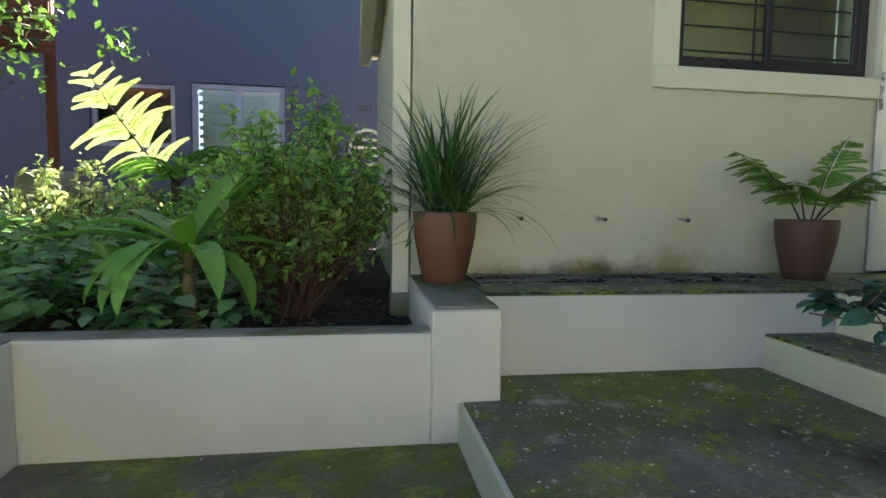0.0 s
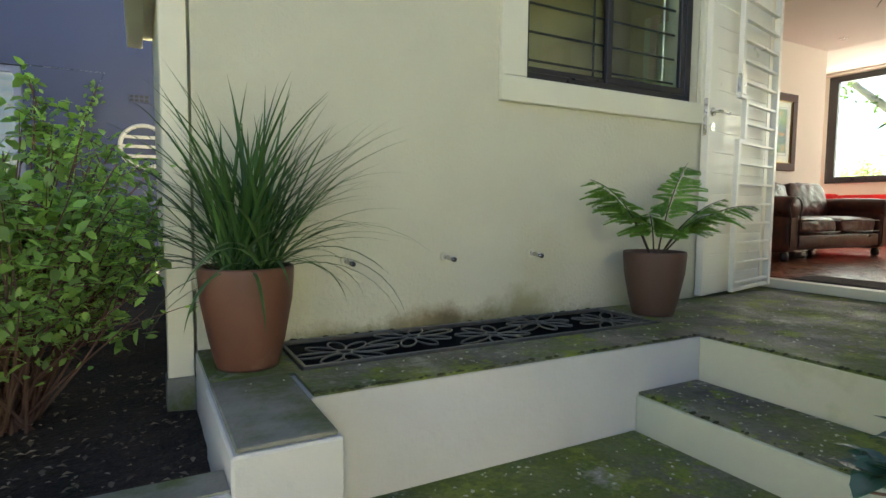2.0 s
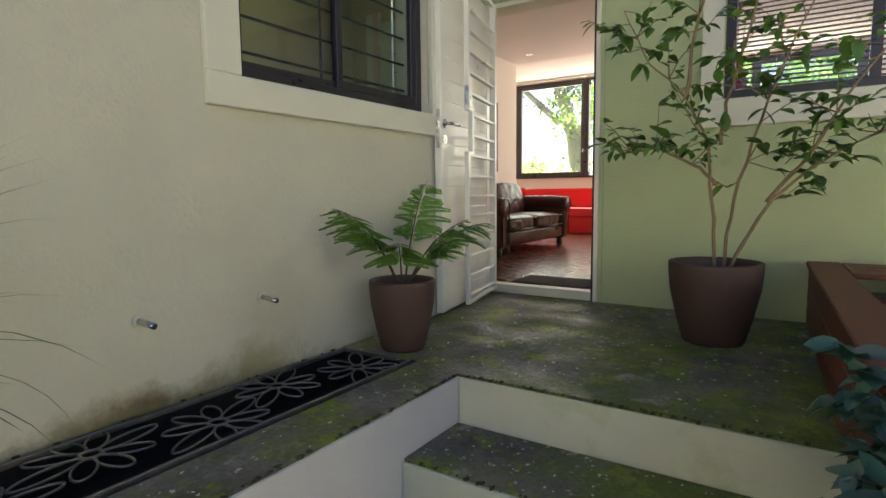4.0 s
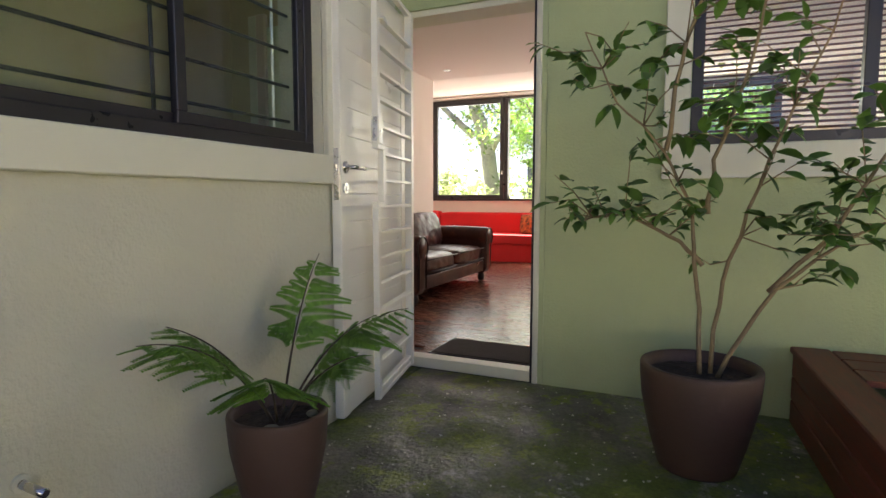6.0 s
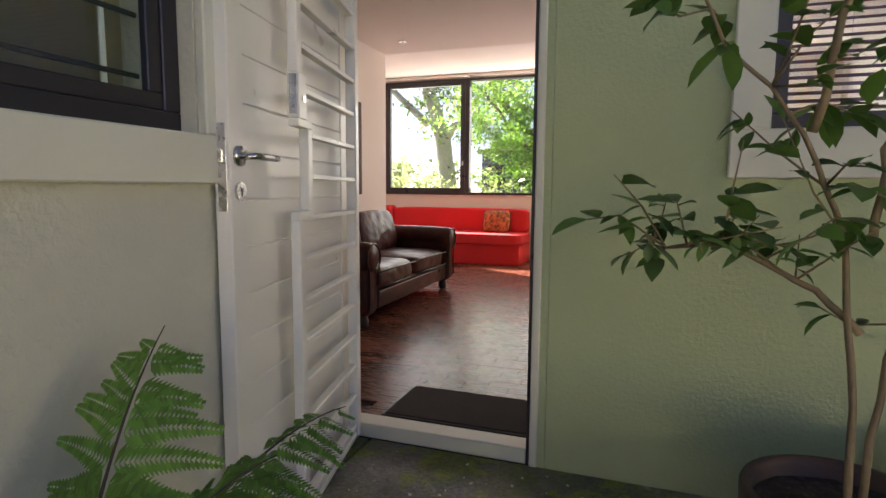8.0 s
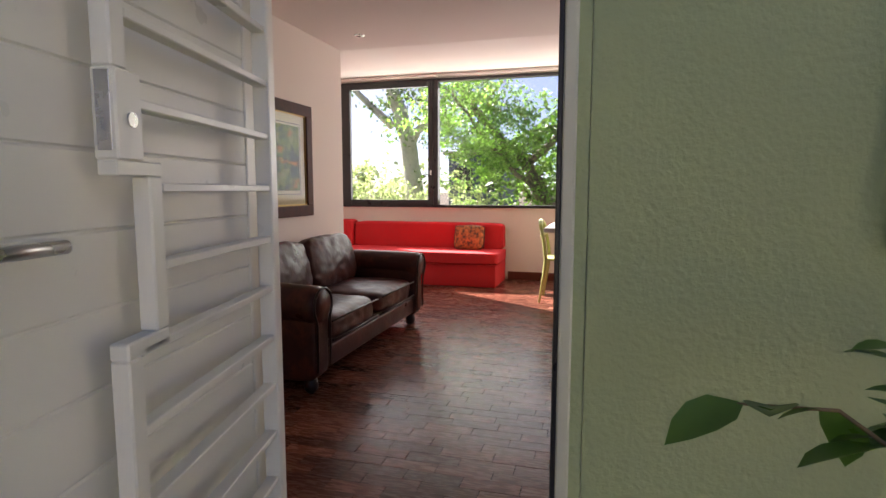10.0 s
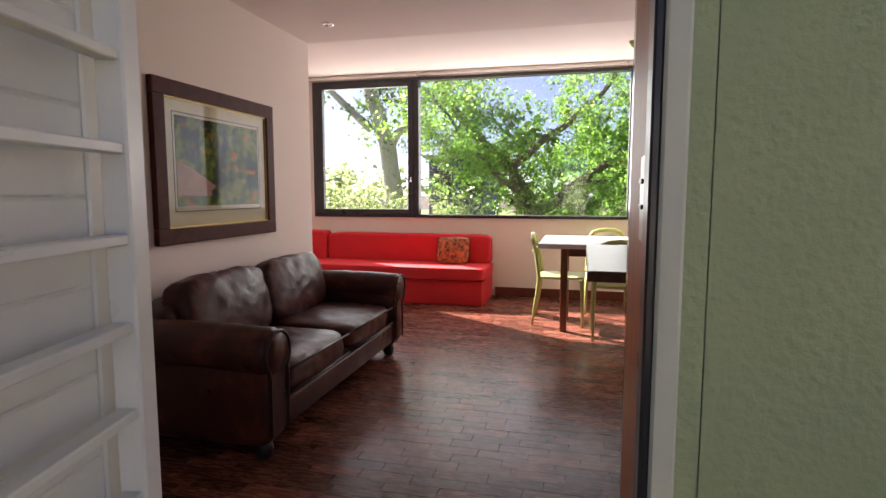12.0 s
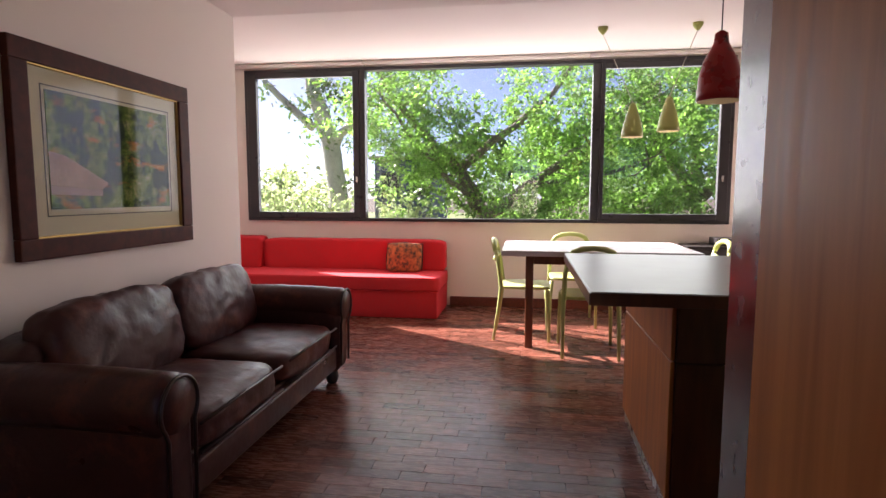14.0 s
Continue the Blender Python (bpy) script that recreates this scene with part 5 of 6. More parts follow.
M_LIT = mat("warm_shade_lining", (0.80, 0.62, 0.20), 0.6)


def pendant(name, label, rose, shade_top, profile, material, group):
    rose, top = Vector(rose), Vector(shade_top)
    t = thing(name, label, "lamp", group, rose)
    part("ceiling_rose", lathe(bmesh.new(), [(0.038, 0.0), (0.036, -0.02), (0.012, -0.05), (0.006, -0.055)], 20), material, t, "", True)
    part("cable", tube(bmesh.new(), [(0, 0, -0.05), top - rose], 0.0028, 6), M_GLOSSW if group else M_BLACK, t)
    bm = lathe(bmesh.new(), profile, 32, top - rose)
    part("shade", bm, material, t, "", True)
    part("lining", lathe(bmesh.new(), [(profile[-1][0] * 0.96, profile[-1][1] - 0.002), (profile[-1][0] * 0.5, profile[-1][1] - 0.0005)], 32, top - rose), M_LIT, t, "pale yellow shade lining")
    return t


cone = [(0.008, 0.0), (0.022, -0.01), (0.034, -0.05), (0.050, -0.10), (0.066, -0.16), (0.078, -0.22), (0.080, -0.255)]
pendant("pendant_lamp", "small pale green conical pendant lamp on a slanting cable", (4.325, -0.957, 2.516), (4.3, -1.19, 1.945), cone, M_SHADEG, "green pendant lamps")
pendant("pendant_lamp", "small pale green conical pendant lamp on a slanting cable", (4.295, -1.631, 2.513), (4.3, -1.452, 1.985), cone, M_SHADEG, "green pendant lamps")
pendant("red_pendant_lamp", "red painted bell-shaped pendant lamp over the counter", (2.4, -1.205, 2.424), (2.4, -1.205, 1.94), [(0.010, 0.0), (0.026, -0.012), (0.030, -0.05), (0.040, -0.072), (0.066, -0.12), (0.082, -0.18), (0.088, -0.25), (0.090, -0.29)], M_SHADER, "")
sp = thing("ceiling_spot", "small round recessed ceiling spotlight", "lamp", at=(3.0, 1.175, 2.425))
part("bezel", lathe(bmesh.new(), [(0.026, -0.001), (0.028, -0.006), (0.042, -0.005), (0.044, -0.0005)], 28), M_STEEL, sp, "", True)
part("lens", lathe(bmesh.new(), [(0.025, -0.0005), (0.004, -0.0035)], 24), M_GLOSSW, sp, "white lamp lens")

sd = thing("sideboard", "low black sideboard under the window end", "sideboard", at=(5.56, -2.35, FLOOR))
part("body", boxed(((-0.18, -0.45, 0.0), (0.16, 0.42, 0.68)), bevel=0.004), M_BLACK, sd)
part("top", boxed(((-0.19, -0.46, 0.682), (0.165, 0.43, 0.71)), bevel=0.003), M_BLACK, sd)
hf = thing("stereo", "flat black electronic unit on the sideboard", "stereo", at=(5.54, -2.4, FLOOR + 0.71))
part("case", boxed(((-0.12, -0.22, 0.006), (0.12, 0.20, 0.075)), bevel=0.004), M_BLACK, hf)
part("front_trim", boxed(((-0.124, -0.2, 0.02), (-0.12, 0.18, 0.028))), M_STEEL, hf)
part("foot", boxed(((-0.1, -0.2, 0.0), (0.1, 0.18, 0.006))), M_BLACK, hf)


# ---- planter garden ----
M_BUSH = leaf_mat("bush_leaf_green", (0.29, 0.47, 0.13), 0.45, 0.45, 0.4)
M_COVER = leaf_mat("ground_cover_leaf", (0.13, 0.25, 0.085), 0.35, 0.5, 0.3)
M_BROM = leaf_mat("broad_strap_leaf", (0.20, 0.42, 0.07), 0.35, 0.2, 0.35)
# pale tone is sunlight on the bush, carried by the leaf colour
M_PALE = leaf_mat("bush_leaf_with_sun_in_colour", (0.46, 0.50, 0.28), 0.5, 0.35, 0.4)
rg = random.Random(21)


def bush(name, label, at, rx, ry, z0, z1, stems, leaves, size, material, seed, twig_mat=None, width=0.55):
    """A bush of branching twigs, with leaves thicker towards its outside and gaps between."""
    r = random.Random(seed)
    t = thing(name, label, "bush", at=at)
    acc, tw = ([], []), bmesh.new()
    tips = []
    for k in range(stems):
        a = r.uniform(0, 6.28)
        f = math.sqrt(r.random())
        end = Vector((rx * f * math.cos(a), ry * f * math.sin(a), z0 * 0.6 + (z1 - z0 * 0.6) * r.uniform(0.2, 1.0) * (1 - 0.35 * f * f)))
        mid = end * r.uniform(0.35, 0.6) + Vector((r.gauss(0, 0.04), r.gauss(0, 0.04), 0))
        base = Vector((r.gauss(0, 0.05), r.gauss(0, 0.05), 0))
        tube(tw, [base, mid, end], [0.007, 0.0045, 0.002], 5)
        tips.append((mid, end))
        for _ in range(5):
            q = mid.lerp(end, r.random())
            e2 = q + Vector((r.gauss(0, 0.10), r.gauss(0, 0.10), r.uniform(-0.05, 0.14)))
            tube(tw, [q, e2], [0.003, 0.001], 4)
            tips.append((q, e2))
    tagged(part("twigs", tw, twig_mat or M_TWIG, t), kind="stuff")
    for _ in range(leaves):
        a, b = r.choice(tips)
        c = a.lerp(b, r.uniform(0.25, 1.08)) + Vector((r.gauss(0, 0.015), r.gauss(0, 0.015), r.gauss(0, 0.015)))
        if c.z < 0.45 * z1 and r.random() < 0.55:
            continue
        d = Vector((r.gauss(0, 1), r.gauss(0, 1), r.gauss(0.2, 0.7)))
        ll = size * r.uniform(0.5, 1.3)
        add_leaf(acc, c, d, (r.gauss(0, 0.5), r.gauss(0, 0.5), 1), ll, ll * width, r.uniform(0, 0.7), 0.25, 3, 0, 0.45)
    tagged(leaf_mesh("leaves", acc, material, t), kind="stuff")
    return t


bush("garden_bush", "twiggy garden bush with small bright green leaves", (-4.28, 0.15, -0.24), 0.52, 0.45, 0.35, 1.24, 150, 9500, 0.050, M_BUSH, 31)
bush("garden_bush", "low green bush beside the strap-leaved plant", (-4.95, 1.0, -0.24), 0.5, 0.4, 0.3, 0.75, 60, 3600, 0.055, M_BUSH, 36)
bush("garden_bush", "loose green bush behind the planter", (-4.15, 1.4, -0.24), 0.6, 0.5, 0.4, 1.25, 60, 3000, 0.055, M_BUSH, 32)
bush("garden_bush", "garden bush with full sun put into its pale leaf colour", (-6.0, 1.7, -0.24), 0.6, 0.5, 0.35, 0.95, 70, 3400, 0.06, M_PALE, 33)
bush("garden_bush", "dark leafy bush along the side wall", (-7.6, 1.2, -0.24), 0.9, 0.9, 0.6, 2.1, 80, 4500, 0.10, M_COVER, 34)
bush("garden_bush", "dark leafy bush by the blue wall", (-5.4, 3.2, -0.24), 0.8, 0.6, 0.3, 1.0, 60, 3000, 0.07, M_COVER, 35)

# broad strap-leaved plant
sp2 = thing("strap_leaf_plant", "large plant with broad arching bright green leaves", "plant", at=(-4.71, -0.28, -0.22))
for az, el, ln, bd in ((186, 30, 0.52, 0.75), (172, 18, 0.48, 0.9), (28, 52, 0.60, 0.35), (8, 30, 0.40, 0.9), (30, 60, 0.62, 0.25), (60, 64, 0.5, 0.5), (150, 52, 0.45, 1.0), (-60, 40, 0.45, 1.9), (-110, 45, 0.5, 2.3), (-30, 25, 0.42, 1.9), (240, 40, 0.48, 2.1), (-85, 66, 0.38, 1.5), (195, 55, 0.42, 1.3), (18, 66, 0.50, 0.6), (-140, 35, 0.45, 1.9)):
    acc = ([], [])
    a, e = radians(az), radians(el)
    add_leaf(acc, (0, 0, 0.35), (math.cos(a) * math.cos(e), math.sin(a) * math.cos(e), math.sin(e)), (0, 0, 1), ln * 1.2, 0.12, bd, 0.35, 10, 0.0, 0.5)
    leaf_mesh("leaf", acc, M_BROM, sp2)
part("stalk", tube(bmesh.new(), [(0.02, 0.02, 0), (0, 0, 0.2), (0, 0, 0.36)], [0.03, 0.028, 0.02], 10), M_STEM, sp2, "", True)

# ground cover
acc = ([], [])
for _ in range(12000):
    x, y = rg.uniform(-7.5, -4.35), rg.uniform(-0.82, 1.6)
    if x > -4.75 and rg.random() < 0.6:
        continue
    if x > -5.15 and y < 0.1 and rg.random() < 0.6:
        continue
    z = -0.22 + abs(rg.gauss(0, 0.13)) + 0.12 * max(0, noise.noise(Vector((x * 2, y * 2, 0)))) + (0.12 if x < -5.1 else 0)
    d = Vector((rg.gauss(0, 1), rg.gauss(-0.4, 1), rg.uniform(-0.1, 0.5)))
    ll = rg.uniform(0.05, 0.12)
    add_leaf(acc, (x, y, z), d, (rg.gauss(0, 0.3), rg.gauss(0, 0.3), 1), ll, ll * 0.62, 0.5, 0.2, 3, 0, 0.4)
tagged(leaf_mesh("ground_cover", acc, M_COVER), "low leafy green ground cover in the planter", "ground cover", "", "stuff")
acc = ([], [])
for _ in range(700):
    x, y = rg.uniform(-5.0, -3.7), rg.uniform(-0.83, 0.6)
    a, s = rg.uniform(0, 6.28), rg.uniform(0.012, 0.035)
    add_leaf(acc, (x, y, -0.215), (math.cos(a), math.sin(a), 0.2), (0, 0, 1), s, s * 0.6, 0.6, 0.3, 2)
tagged(leaf_mesh("leaf_litter", acc, mat("dry_leaf_litter", (0.26, 0.20, 0.14), 0.9, 0.4, 20, island=0.6)), "dry leaf litter lying on the planter soil", "leaf litter", "", "stuff")

# sunlit tree fern at the back
tf = thing("tree_fern", "tree fern with one tall frond coloured pale for full sun", "fern", at=(-5.45, 2.05, -0.22))
part("trunk", tube(bmesh.new(), [(0, 0, 0), (0.02, 0, 0.4), (0, 0, 0.80)], [0.06, 0.05, 0.04], 10), M_DSTEM, tf, "", True)
# paler copy of the fern green: full sun is put into the colour
M_SUNFERN = leaf_mat("fern_with_sun_in_colour", (0.56, 0.60, 0.36), 0.5, 0.2, 0.45)
for az, el, ln, bd in ((20, 45, 0.9, 1.2), (-40, 50, 0.8, 1.2), (70, 55, 0.9, 1.2), (-100, 45, 0.7, 1.3)):
    a, e = radians(az), radians(el)
    frond(tf, (0, 0, 0.72), (math.cos(a) * math.cos(e), math.sin(a) * math.cos(e), math.sin(e)), ln, bd, 0.2, 0.30, 15, 0.010, M_FERN, 0.25)
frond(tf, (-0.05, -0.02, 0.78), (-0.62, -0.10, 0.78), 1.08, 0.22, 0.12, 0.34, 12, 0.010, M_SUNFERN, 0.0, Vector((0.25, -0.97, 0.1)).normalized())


# ---- trees ----
def tree(name, label, at, limbs, clumps, per, leaf, material, seed, spread=0.55, trunk_r=0.2, bark=None):
    """A tapered trunk with limbs, and leaves gathered in loose clumps along the limb ends."""
    r = random.Random(seed)
    t = thing(name, label, "tree", at=at)
    wood_bm, acc, ends = bmesh.new(), ([], []), []
    for limb in limbs:
        pts = [Vector(q[:3]) for q in limb]
        fine, rad = [], []
        for i in range(len(pts) - 1):
            for k in range(4):
                f = k / 4
                fine.append(pts[i].lerp(pts[i + 1], f) + Vector((r.gauss(0, 0.03), r.gauss(0, 0.03), r.gauss(0, 0.03))))
                rad.append(limb[i][3] * (1 - f) + limb[i + 1][3] * f)
        fine.append(pts[-1])
        rad.append(limb[-1][3])
        tube(wood_bm, fine, rad, 9)
        ends += fine[len(fine) // 2:]
        for _ in range(7):
            q = r.choice(fine[len(fine) // 3:])
            e = q + Vector((r.gauss(0, 0.7), r.gauss(0, 0.7), r.gauss(0.1, 0.5)))
            tube(wood_bm, [q, q.lerp(e, 0.5) + Vector((0, 0, r.gauss(0, 0.1))), e], [0.03, 0.02, 0.008], 5)
            ends += [e, q.lerp(e, 0.6)]
    part("trunk", wood_bm, bark or M_BARK, t, "", True)
    for _ in range(clumps):
        c = r.choice(ends) + Vector((r.gauss(0, spread), r.gauss(0, spread), r.gauss(0, spread * 0.7)))
        rr = r.uniform(0.15, 0.42)
        for _ in range(per):
            o = Vector((r.gauss(0, 1), r.gauss(0, 1), r.gauss(0, 0.7)))
            p = c + o * rr * 0.55
            d = Vector((r.gauss(0, 1), r.gauss(0, 1), r.gauss(-0.2, 0.7)))
            ll = leaf * r.uniform(0.6, 1.4)
            add_leaf(acc, p, d, (r.gauss(0, 0.6), r.gauss(0, 0.6), 1), ll, ll * 0.6, 0.3, 0.2, 2, 0.15)
    tagged(leaf_mesh("crown", acc, material, t, "", False), kind="stuff")
    return t


M_BARK = mat("grey_brown_bark", (0.16, 0.13, 0.11), 0.9, 0.4, 10, 0.02, 20)
# leaf colour raised above plain foliage: sun brightness is put into it
M_TREE = leaf_mat("tree_leaf_with_sun_in_colour", (0.21, 0.34, 0.12), 0.35, 0.5, 0.6)
M_TREE2 = leaf_mat("dull_and_shaded_tree_leaf", (0.09, 0.15, 0.05), 0.45, 0.4, 0.4)
M_SILVER = leaf_mat("silvery_leaf_and_far_haze", (0.46, 0.49, 0.38), 0.5, 0.3, 0.5)
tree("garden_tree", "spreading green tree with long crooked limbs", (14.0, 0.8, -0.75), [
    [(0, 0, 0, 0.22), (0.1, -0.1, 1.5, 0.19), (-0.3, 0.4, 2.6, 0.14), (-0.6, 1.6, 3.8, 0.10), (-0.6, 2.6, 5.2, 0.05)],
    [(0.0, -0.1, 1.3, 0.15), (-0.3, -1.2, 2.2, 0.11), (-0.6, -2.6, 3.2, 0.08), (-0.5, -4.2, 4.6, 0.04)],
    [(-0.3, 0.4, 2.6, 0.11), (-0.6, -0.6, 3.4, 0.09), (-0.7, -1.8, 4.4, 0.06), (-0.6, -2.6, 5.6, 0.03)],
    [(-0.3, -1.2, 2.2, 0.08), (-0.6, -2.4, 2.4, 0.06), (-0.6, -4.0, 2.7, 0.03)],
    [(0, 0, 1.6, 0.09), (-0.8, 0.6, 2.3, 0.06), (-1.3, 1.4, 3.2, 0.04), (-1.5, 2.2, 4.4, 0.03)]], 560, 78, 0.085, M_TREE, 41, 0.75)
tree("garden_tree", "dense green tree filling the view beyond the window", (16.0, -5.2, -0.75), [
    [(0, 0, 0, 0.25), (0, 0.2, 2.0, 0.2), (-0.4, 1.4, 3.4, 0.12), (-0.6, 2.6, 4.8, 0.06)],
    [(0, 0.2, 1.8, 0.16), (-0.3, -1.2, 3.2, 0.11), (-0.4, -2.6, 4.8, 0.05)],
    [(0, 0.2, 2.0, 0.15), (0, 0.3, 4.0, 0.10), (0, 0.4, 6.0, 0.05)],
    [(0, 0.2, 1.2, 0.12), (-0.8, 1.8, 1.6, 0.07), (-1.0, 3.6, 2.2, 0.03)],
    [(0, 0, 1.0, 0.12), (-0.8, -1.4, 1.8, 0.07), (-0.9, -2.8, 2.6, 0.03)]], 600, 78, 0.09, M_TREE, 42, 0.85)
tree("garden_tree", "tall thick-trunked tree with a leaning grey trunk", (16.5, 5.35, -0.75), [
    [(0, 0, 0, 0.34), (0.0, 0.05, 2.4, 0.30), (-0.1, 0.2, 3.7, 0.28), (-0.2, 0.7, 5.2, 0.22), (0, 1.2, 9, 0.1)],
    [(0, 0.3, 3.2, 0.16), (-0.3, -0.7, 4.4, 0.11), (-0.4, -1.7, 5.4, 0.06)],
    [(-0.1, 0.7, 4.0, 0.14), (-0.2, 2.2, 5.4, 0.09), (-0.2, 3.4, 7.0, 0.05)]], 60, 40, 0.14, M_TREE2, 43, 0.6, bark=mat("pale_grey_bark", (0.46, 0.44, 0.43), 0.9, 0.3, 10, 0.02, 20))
bush("garden_bush", "silvery pale shrub in bright sun", (11.5, 4.7, -0.75), 1.7, 1.3, 0.9, 3.0, 130, 9000, 0.075, M_SILVER, 51)
bush("garden_bush", "silvery pale shrub in bright sun", (12.0, 2.4, -0.75), 1.0, 0.9, 0.7, 2.3, 90, 6000, 0.075, M_SILVER, 52)
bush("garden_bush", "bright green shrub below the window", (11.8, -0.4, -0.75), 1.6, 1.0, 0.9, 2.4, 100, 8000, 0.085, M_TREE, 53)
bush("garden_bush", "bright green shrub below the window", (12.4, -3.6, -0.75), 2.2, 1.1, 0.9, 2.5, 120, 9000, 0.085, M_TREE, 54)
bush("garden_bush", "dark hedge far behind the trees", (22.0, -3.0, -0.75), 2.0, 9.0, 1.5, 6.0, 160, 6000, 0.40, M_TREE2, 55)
# hedge stands for a distant hill; haze comes from its pale leaf colour
bush("garden_bush", "far hill built as a hedge, haze put into its pale leaves", (26.0, 13.0, -0.75), 2.0, 7.0, 1.0, 4.2, 120, 6000, 0.30, M_SILVER, 56)
# darker leaf copy puts the shade on these branches into their colour
tree("courtyard_tree", "leafy branches hanging over the planter", (-8.75, 2.5, -0.35), [
    [(0, 0, 0, 0.10), (0.1, 0, 1.4, 0.08), (0.6, -0.2, 2.4, 0.05), (0.9, -0.4, 2.7, 0.02)],
    [(0.1, 0, 1.2, 0.06), (0.4, -0.5, 1.9, 0.04), (0.9, -0.8, 2.2, 0.02)],
    [(0.1, 0, 1.4, 0.06), (-0.3, 0.4, 2.4, 0.04), (-0.3, 0.8, 3.2, 0.02)]], 300, 44, 0.09, M_TREE2, 44, 0.30, bark=M_BARK)

# unseen ground outside, added to bounce sunlight into the room
M_BOUNCE = mat("bounce_ground_grass", (0.13, 0.17, 0.05), 0.9, 0.4, 6, 0.03, 30, second=(0.20, 0.19, 0.09), amount=0.4, sscale=1.0)
fixed("bounce_ground", boxed(((5.9, -30, -0.75), (60, 40, -0.70))), M_BOUNCE, "unseen grassy ground added beyond the window to bounce sun indoors", "lawn")

# ---- neighbouring houses ----
M_GREYW = mat("pale_grey_painted_timber", (0.36, 0.38, 0.50), 0.5, 0.05, 8)
nb = thing("neighbour_house", "blue-grey painted house with pale grey joinery", "house", at=(-6.0, 6.6, -0.75))
for lo, hi in (((-10, 0, 0), (-2.05, 0.25, 5.1)), ((0.90, 0, 0), (3.2, 0.25, 5.1)), ((-2.05, 0, 0), (-0.79, 0.25, 1.98)), ((-2.05, 0, 2.98), (-0.79, 0.25, 5.1)), ((-0.79, 0, 0), (-0.555, 0.25, 5.1)), ((-0.555, 0, 3.03), (0.90, 0.25, 5.1)), ((-0.555, 0, 0), (0.90, 0.25, 0.75))):
    part("wall", boxed((lo, hi)), M_BLUE, nb)
# beige sheet gives the door panes the tone of their reflection
part("reflection_backing", boxed(((-0.5, 0.5, 0), (0.9, 0.55, 3.2))), mat("beige_pane_reflection", (0.26, 0.25, 0.20), 0.9, 0.15, 6), nb, "beige sheet standing for the reflection in the panes")
# black sheet in place of an unlit room's shade
part("side_window_shade_sheet", boxed(((-2.2, 0.3, 1.8), (-0.6, 0.35, 3.1))), M_BLACK, nb, "black sheet standing for the shade behind the side window")
dd = part("glazed_door", frame_boxes(bmesh.new(), "x", -0.55, 0.88, 0.76, 3.02, 0.08, 0.05, 0.13), M_GREYW, nb, "pale grey double glazed door")
part("centre_stile", boxed(((0.11, 0.05, 0.84), (0.22, 0.13, 2.94))), M_GREYW, dd)
part("mid_rail", boxed(((-0.47, 0.052, 1.2), (0.80, 0.128, 1.3))), M_GREYW, dd)
part("pane", boxed(((-0.47, 0.09, 0.84), (0.11, 0.095, 2.94))), M_GLASS, dd)
part("pane", boxed(((0.22, 0.09, 0.84), (0.80, 0.095, 2.94))), M_GLASS, dd)
M_MIRRORED = mat("grey_green_pane_reflection", (0.22, 0.24, 0.20), 0.5, 0.1, 8)
# slats built in place of horizontal siding mirrored in the panes
for k in range(15):
    part("reflected_siding", boxed(((-0.46, 0.14, 0.95 + k * 0.135), (0.79, 0.15, 1.01 + k * 0.135))), M_MIRRORED, dd)
ww = part("side_window", frame_boxes(bmesh.new(), "x", -2.04, -0.80, 1.985, 2.975, 0.07, 0.05, 0.13), M_GREYW, nb, "pale grey window frame")
part("pane", boxed(((-1.97, 0.09, 2.05), (-0.87, 0.095, 2.91))), M_GLASS, ww)
vn = thing("air_vent", "small pierced air brick in the blue wall", "vent", at=(-3.80, 6.598, 1.985))
part("plate", boxed(((-0.13, -0.01, -0.06), (0.13, 0.0, 0.06)), bevel=0.003), M_BLUE, vn)
for k in range(8):
    part("hole", boxed(((-0.115 + k % 4 * 0.06, -0.012, -0.045 + k // 4 * 0.05), (-0.07 + k % 4 * 0.06, -0.0095, -0.008 + k // 4 * 0.05))), M_BLACK, vn)
rg2 = thing("round_window_grille", "round white-framed vent with horizontal bars", "vent", at=(-3.76, 6.597, 1.33))
bm = bmesh.new()
tube(bm, [(0.29 * math.cos(k * math.pi / 18), -0.02, 0.29 * math.sin(k * math.pi / 18)) for k in range(37)], 0.03, 8, False)
part("ring", bm, M_GLOSSW, rg2, "", True)
for k in (-1, 0, 1):
    hw = math.sqrt(0.27 ** 2 - (k * 0.13) ** 2)
    part("bar", boxed(((-hw, -0.035, k * 0.13 - 0.022), (hw, -0.005, k * 0.13 + 0.022)), bevel=0.004), M_GLOSSW, rg2)
vine = thing("wall_vine", "thin climbing vine trained on a wire", "vine", at=(-4.9, 6.3, 0.0))
acc = ([], [])
for path in ([(0.2, 0, 0.9), (0.05, 0.1, 1.5), (-0.15, 0.25, 2.15)], [(0.25, 0, 0.9), (0.45, 0.15, 1.6), (0.62, 0.25, 2.1)]):
    pts = [Vector(q) for q in path]
    part("stem", tube(bmesh.new(), pts, 0.008, 6), M_TWIG, vine)
    for _ in range(150):
        f = rg.random() ** 1.4 * 2
        c = (pts[0].lerp(pts[1], f) if f < 1 else pts[1].lerp(pts[2], f - 1)) + Vector((rg.gauss(0, 0.05), rg.gauss(0, 0.03), rg.gauss(0, 0.04)))
        add_leaf(acc, c, (rg.gauss(0, 1), rg.gauss(-0.4, 0.5), rg.gauss(0, 1)), (0, -1, 0.6), 0.07, 0.045, 0.4, 0.2, 3)
leaf_mesh("leaves", acc, M_BUSH, vine)
part("wire", tube(bmesh.new(), [(-0.15, 0.28, 2.28), (0.70, 0.28, 2.28), (0.25, 0.28, 1.2)], 0.004, 5), M_STEEL, vine)
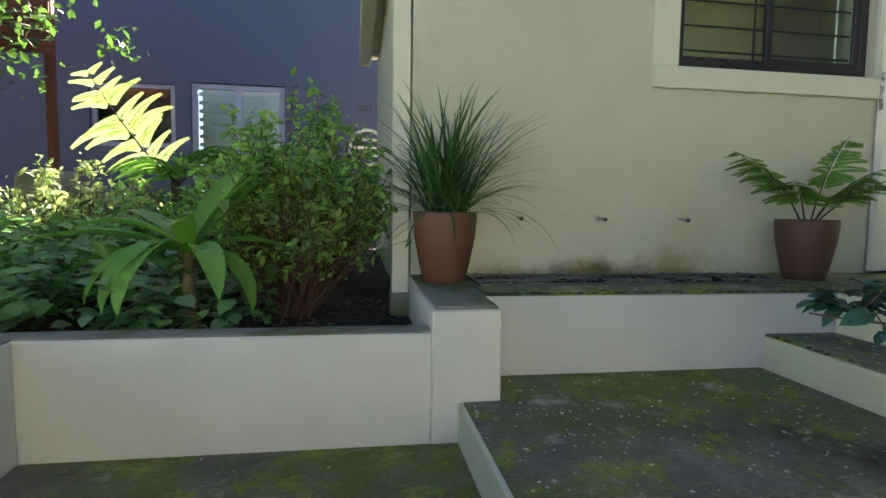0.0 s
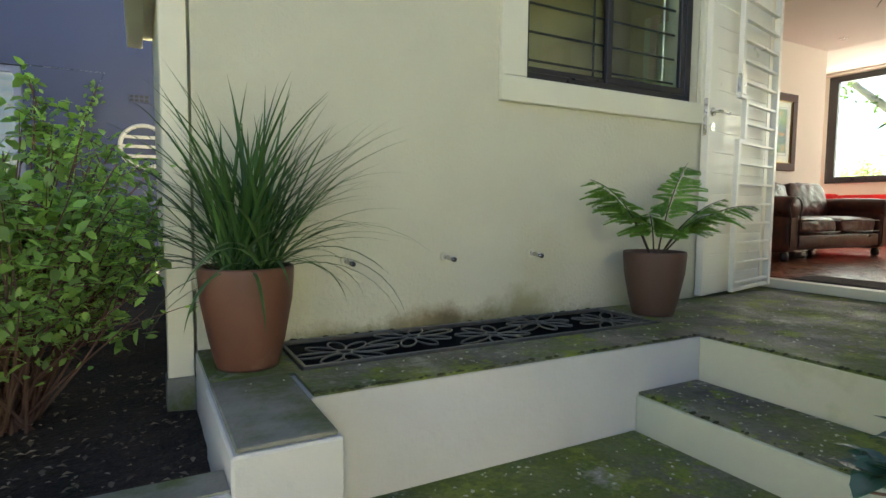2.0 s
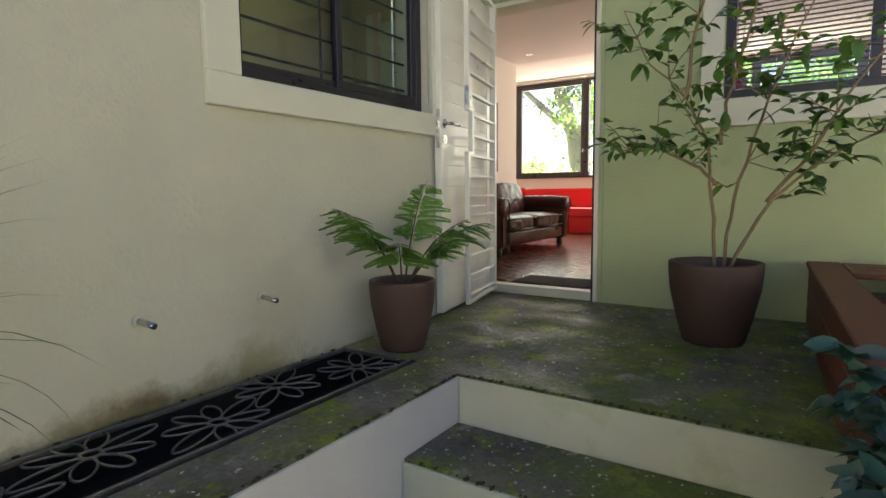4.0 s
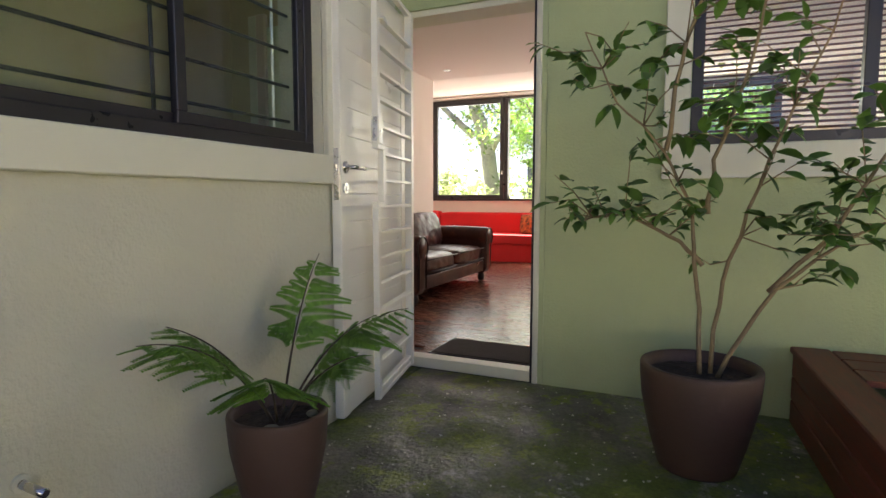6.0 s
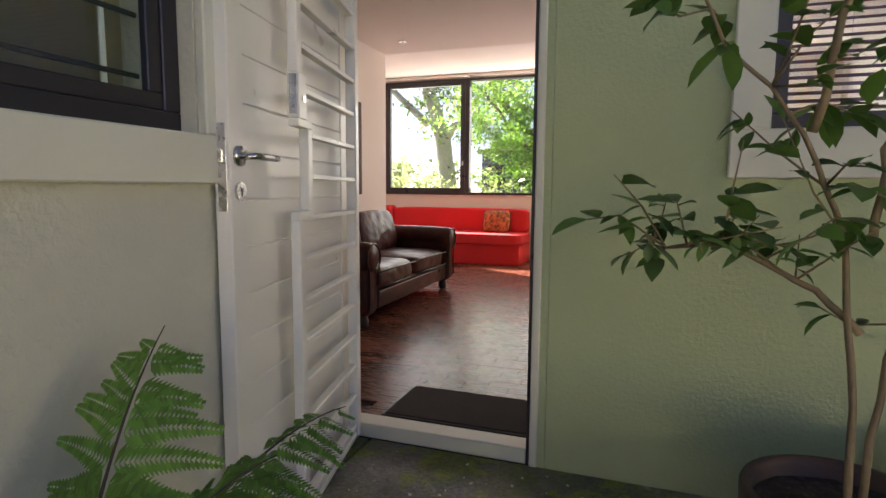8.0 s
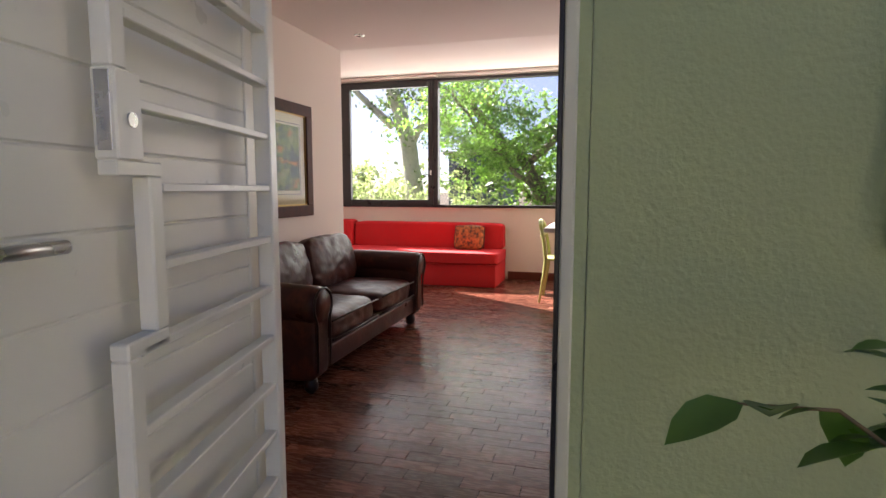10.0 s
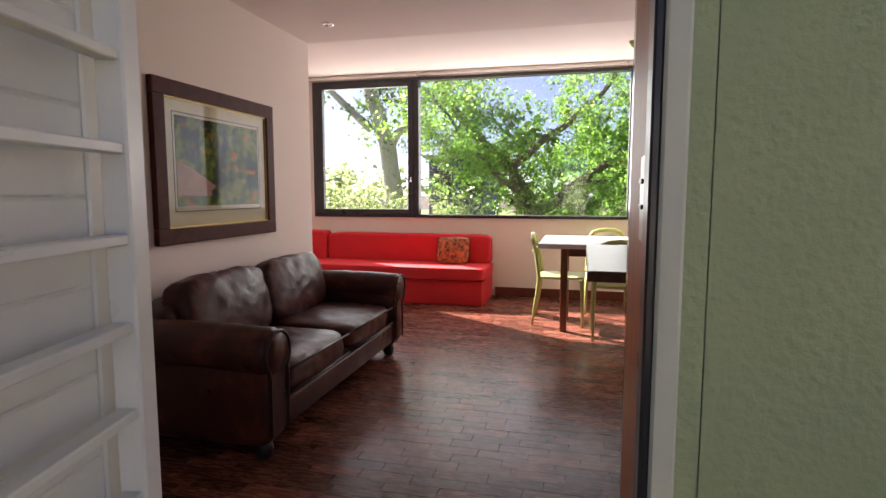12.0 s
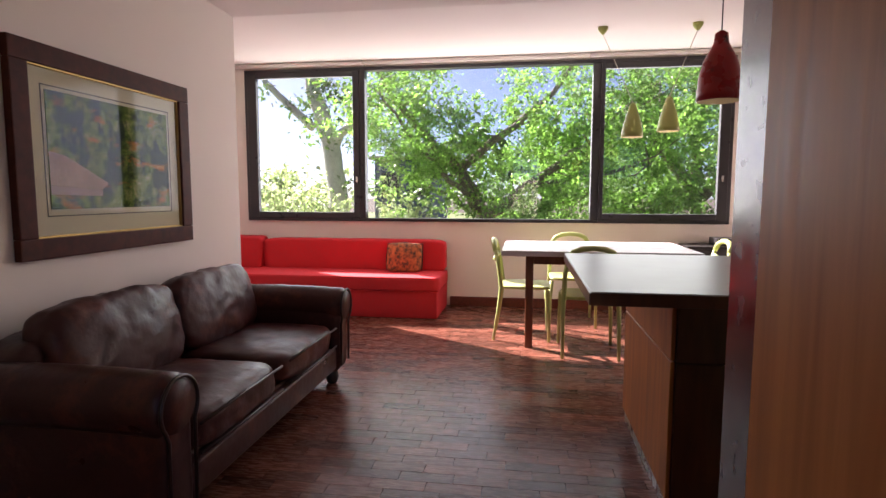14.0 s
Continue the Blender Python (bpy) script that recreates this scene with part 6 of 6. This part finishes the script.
rs = thing("red_pergola", "red-stained timber slatted screen", "screen", at=(-8.62, 4.2, -0.75))
for k in range(9):
    part("slat", boxed(((-1.2, 0, 2.8 + k * 0.15), (1.2, 0.03, 2.93 + k * 0.15)), bevel=0.003), M_WOODRED, rs)
for x in (-1.15, 0.0, 1.12):
    part("post", boxed(((x, 0.031, 0), (x + 0.09, 0.12, 4.25)), bevel=0.004), M_WOODRED, rs)
sb2 = thing("stone_pier", "grey rough stone garden pier", "pier", at=(-7.2, 3.6, -0.75))
for k in range(4):
    bm = cushion(bmesh.new(), (-0.25 + 0.02 * (k % 2), -0.22, k * 0.36), (0.25, 0.22, k * 0.36 + 0.352), 8, 0.0, 0.02, 8)
    part("stone", bm, M_CONC, sb2, "", True)
fh = thing("far_house", "blue-grey house glimpsed through the trees", "house", at=(30, 6.3, -0.75))
part("wall", boxed(((0, -1.6, 0), (6, 1.6, 3.9))), M_BLUE, fh)
part("roof", boxed(((-0.5, -1.9, 3.9), (6.5, 1.9, 4.1)), bevel=0.1), M_CONC, fh)
for y in (-1.3, 0.2):
    part("window", boxed(((-0.03, y, 1.9), (0.0, y + 1.0, 3.2))), M_BLACK, fh)
# courtyard boundary behind the walk
fixed("wall_south", boxed(((-5.3, -9.2, -0.75), (0.2, -9.0, 2.2))), M_CREAM, "cream garden wall closing the court", "wall")
fixed("wall_west", boxed(((-14.0, -9.2, -0.75), (-13.8, 6.6, 2.0))), M_CREAM, "cream garden wall closing the garden", "wall")

# ---- parquet blocks ----
BL, BWD = 0.232, 0.0765
block_me = []
for k in range(4):
    bm = boxed(((-BWD / 2 + 0.0011, -BL / 2 + 0.0013, -0.014), (BWD / 2 - 0.0011, BL / 2 - 0.0013, 0.0)))
    for q in bm.verts:
        if q.co.z > -0.001:
            q.co.z += (k - 1.5) * 0.0003 + 0.0003 * math.copysign(1, q.co.x) * (k % 2)
    me = bpy.data.meshes.new("parquet_block")
    bm.to_mesh(me)
    bm.free()
    me.materials.append(M_PARQ)
    block_me.append(me)
pf = tagged(new("floor"), "polished red-brown parquet floor of small wood blocks", "floor", "", "structure")
rq = random.Random(9)
far_v, far_f, count = [], [], 0
rows = int((5.74 - 0.10) / BWD) + 1
for i in range(rows):
    x = 0.10 + (i + 0.5) * BWD
    off = (0.0, 0.5, 0.22, 0.72)[i % 4] * BL + rq.uniform(-0.02, 0.02)
    y = -3.15 + off - BL
    while y < 3.05:
        y += BL
        if x < 0.24 and not (-0.70 < y < 0.2) or (x < 3.4 and y > 1.5) or x > 5.735:
            continue
        if 0.45 < x < 2.0 and -0.72 < y < 0.75 and count < 300:
            o = new("parquet_block", block_me[rq.randrange(4)])
            o.parent = pf
            o.location = (x, y, FLOOR)
            count += 1
        else:
            a, z1 = len(far_v), FLOOR + rq.uniform(-0.0006, 0.0006)
            hx, hy = BWD / 2 - 0.0011, BL / 2 - 0.0013
            for zz in (FLOOR - 0.013, z1):
                far_v += [(x - hx, y - hy, zz), (x + hx, y - hy, zz), (x + hx, y + hy, zz), (x - hx, y + hy, zz)]
            far_f += [(a + 4, a + 5, a + 6, a + 7), (a, a + 1, a + 5, a + 4), (a + 1, a + 2, a + 6, a + 5), (a + 2, a + 3, a + 7, a + 6), (a + 3, a, a + 4, a + 7)]
me = bpy.data.meshes.new("parquet_rest")
me.from_pydata(far_v, [], far_f)
me.materials.append(M_PARQ)
fo = new("parquet_rest", me)
fo.parent = pf
tagged(fo, "", "", "", "stuff")
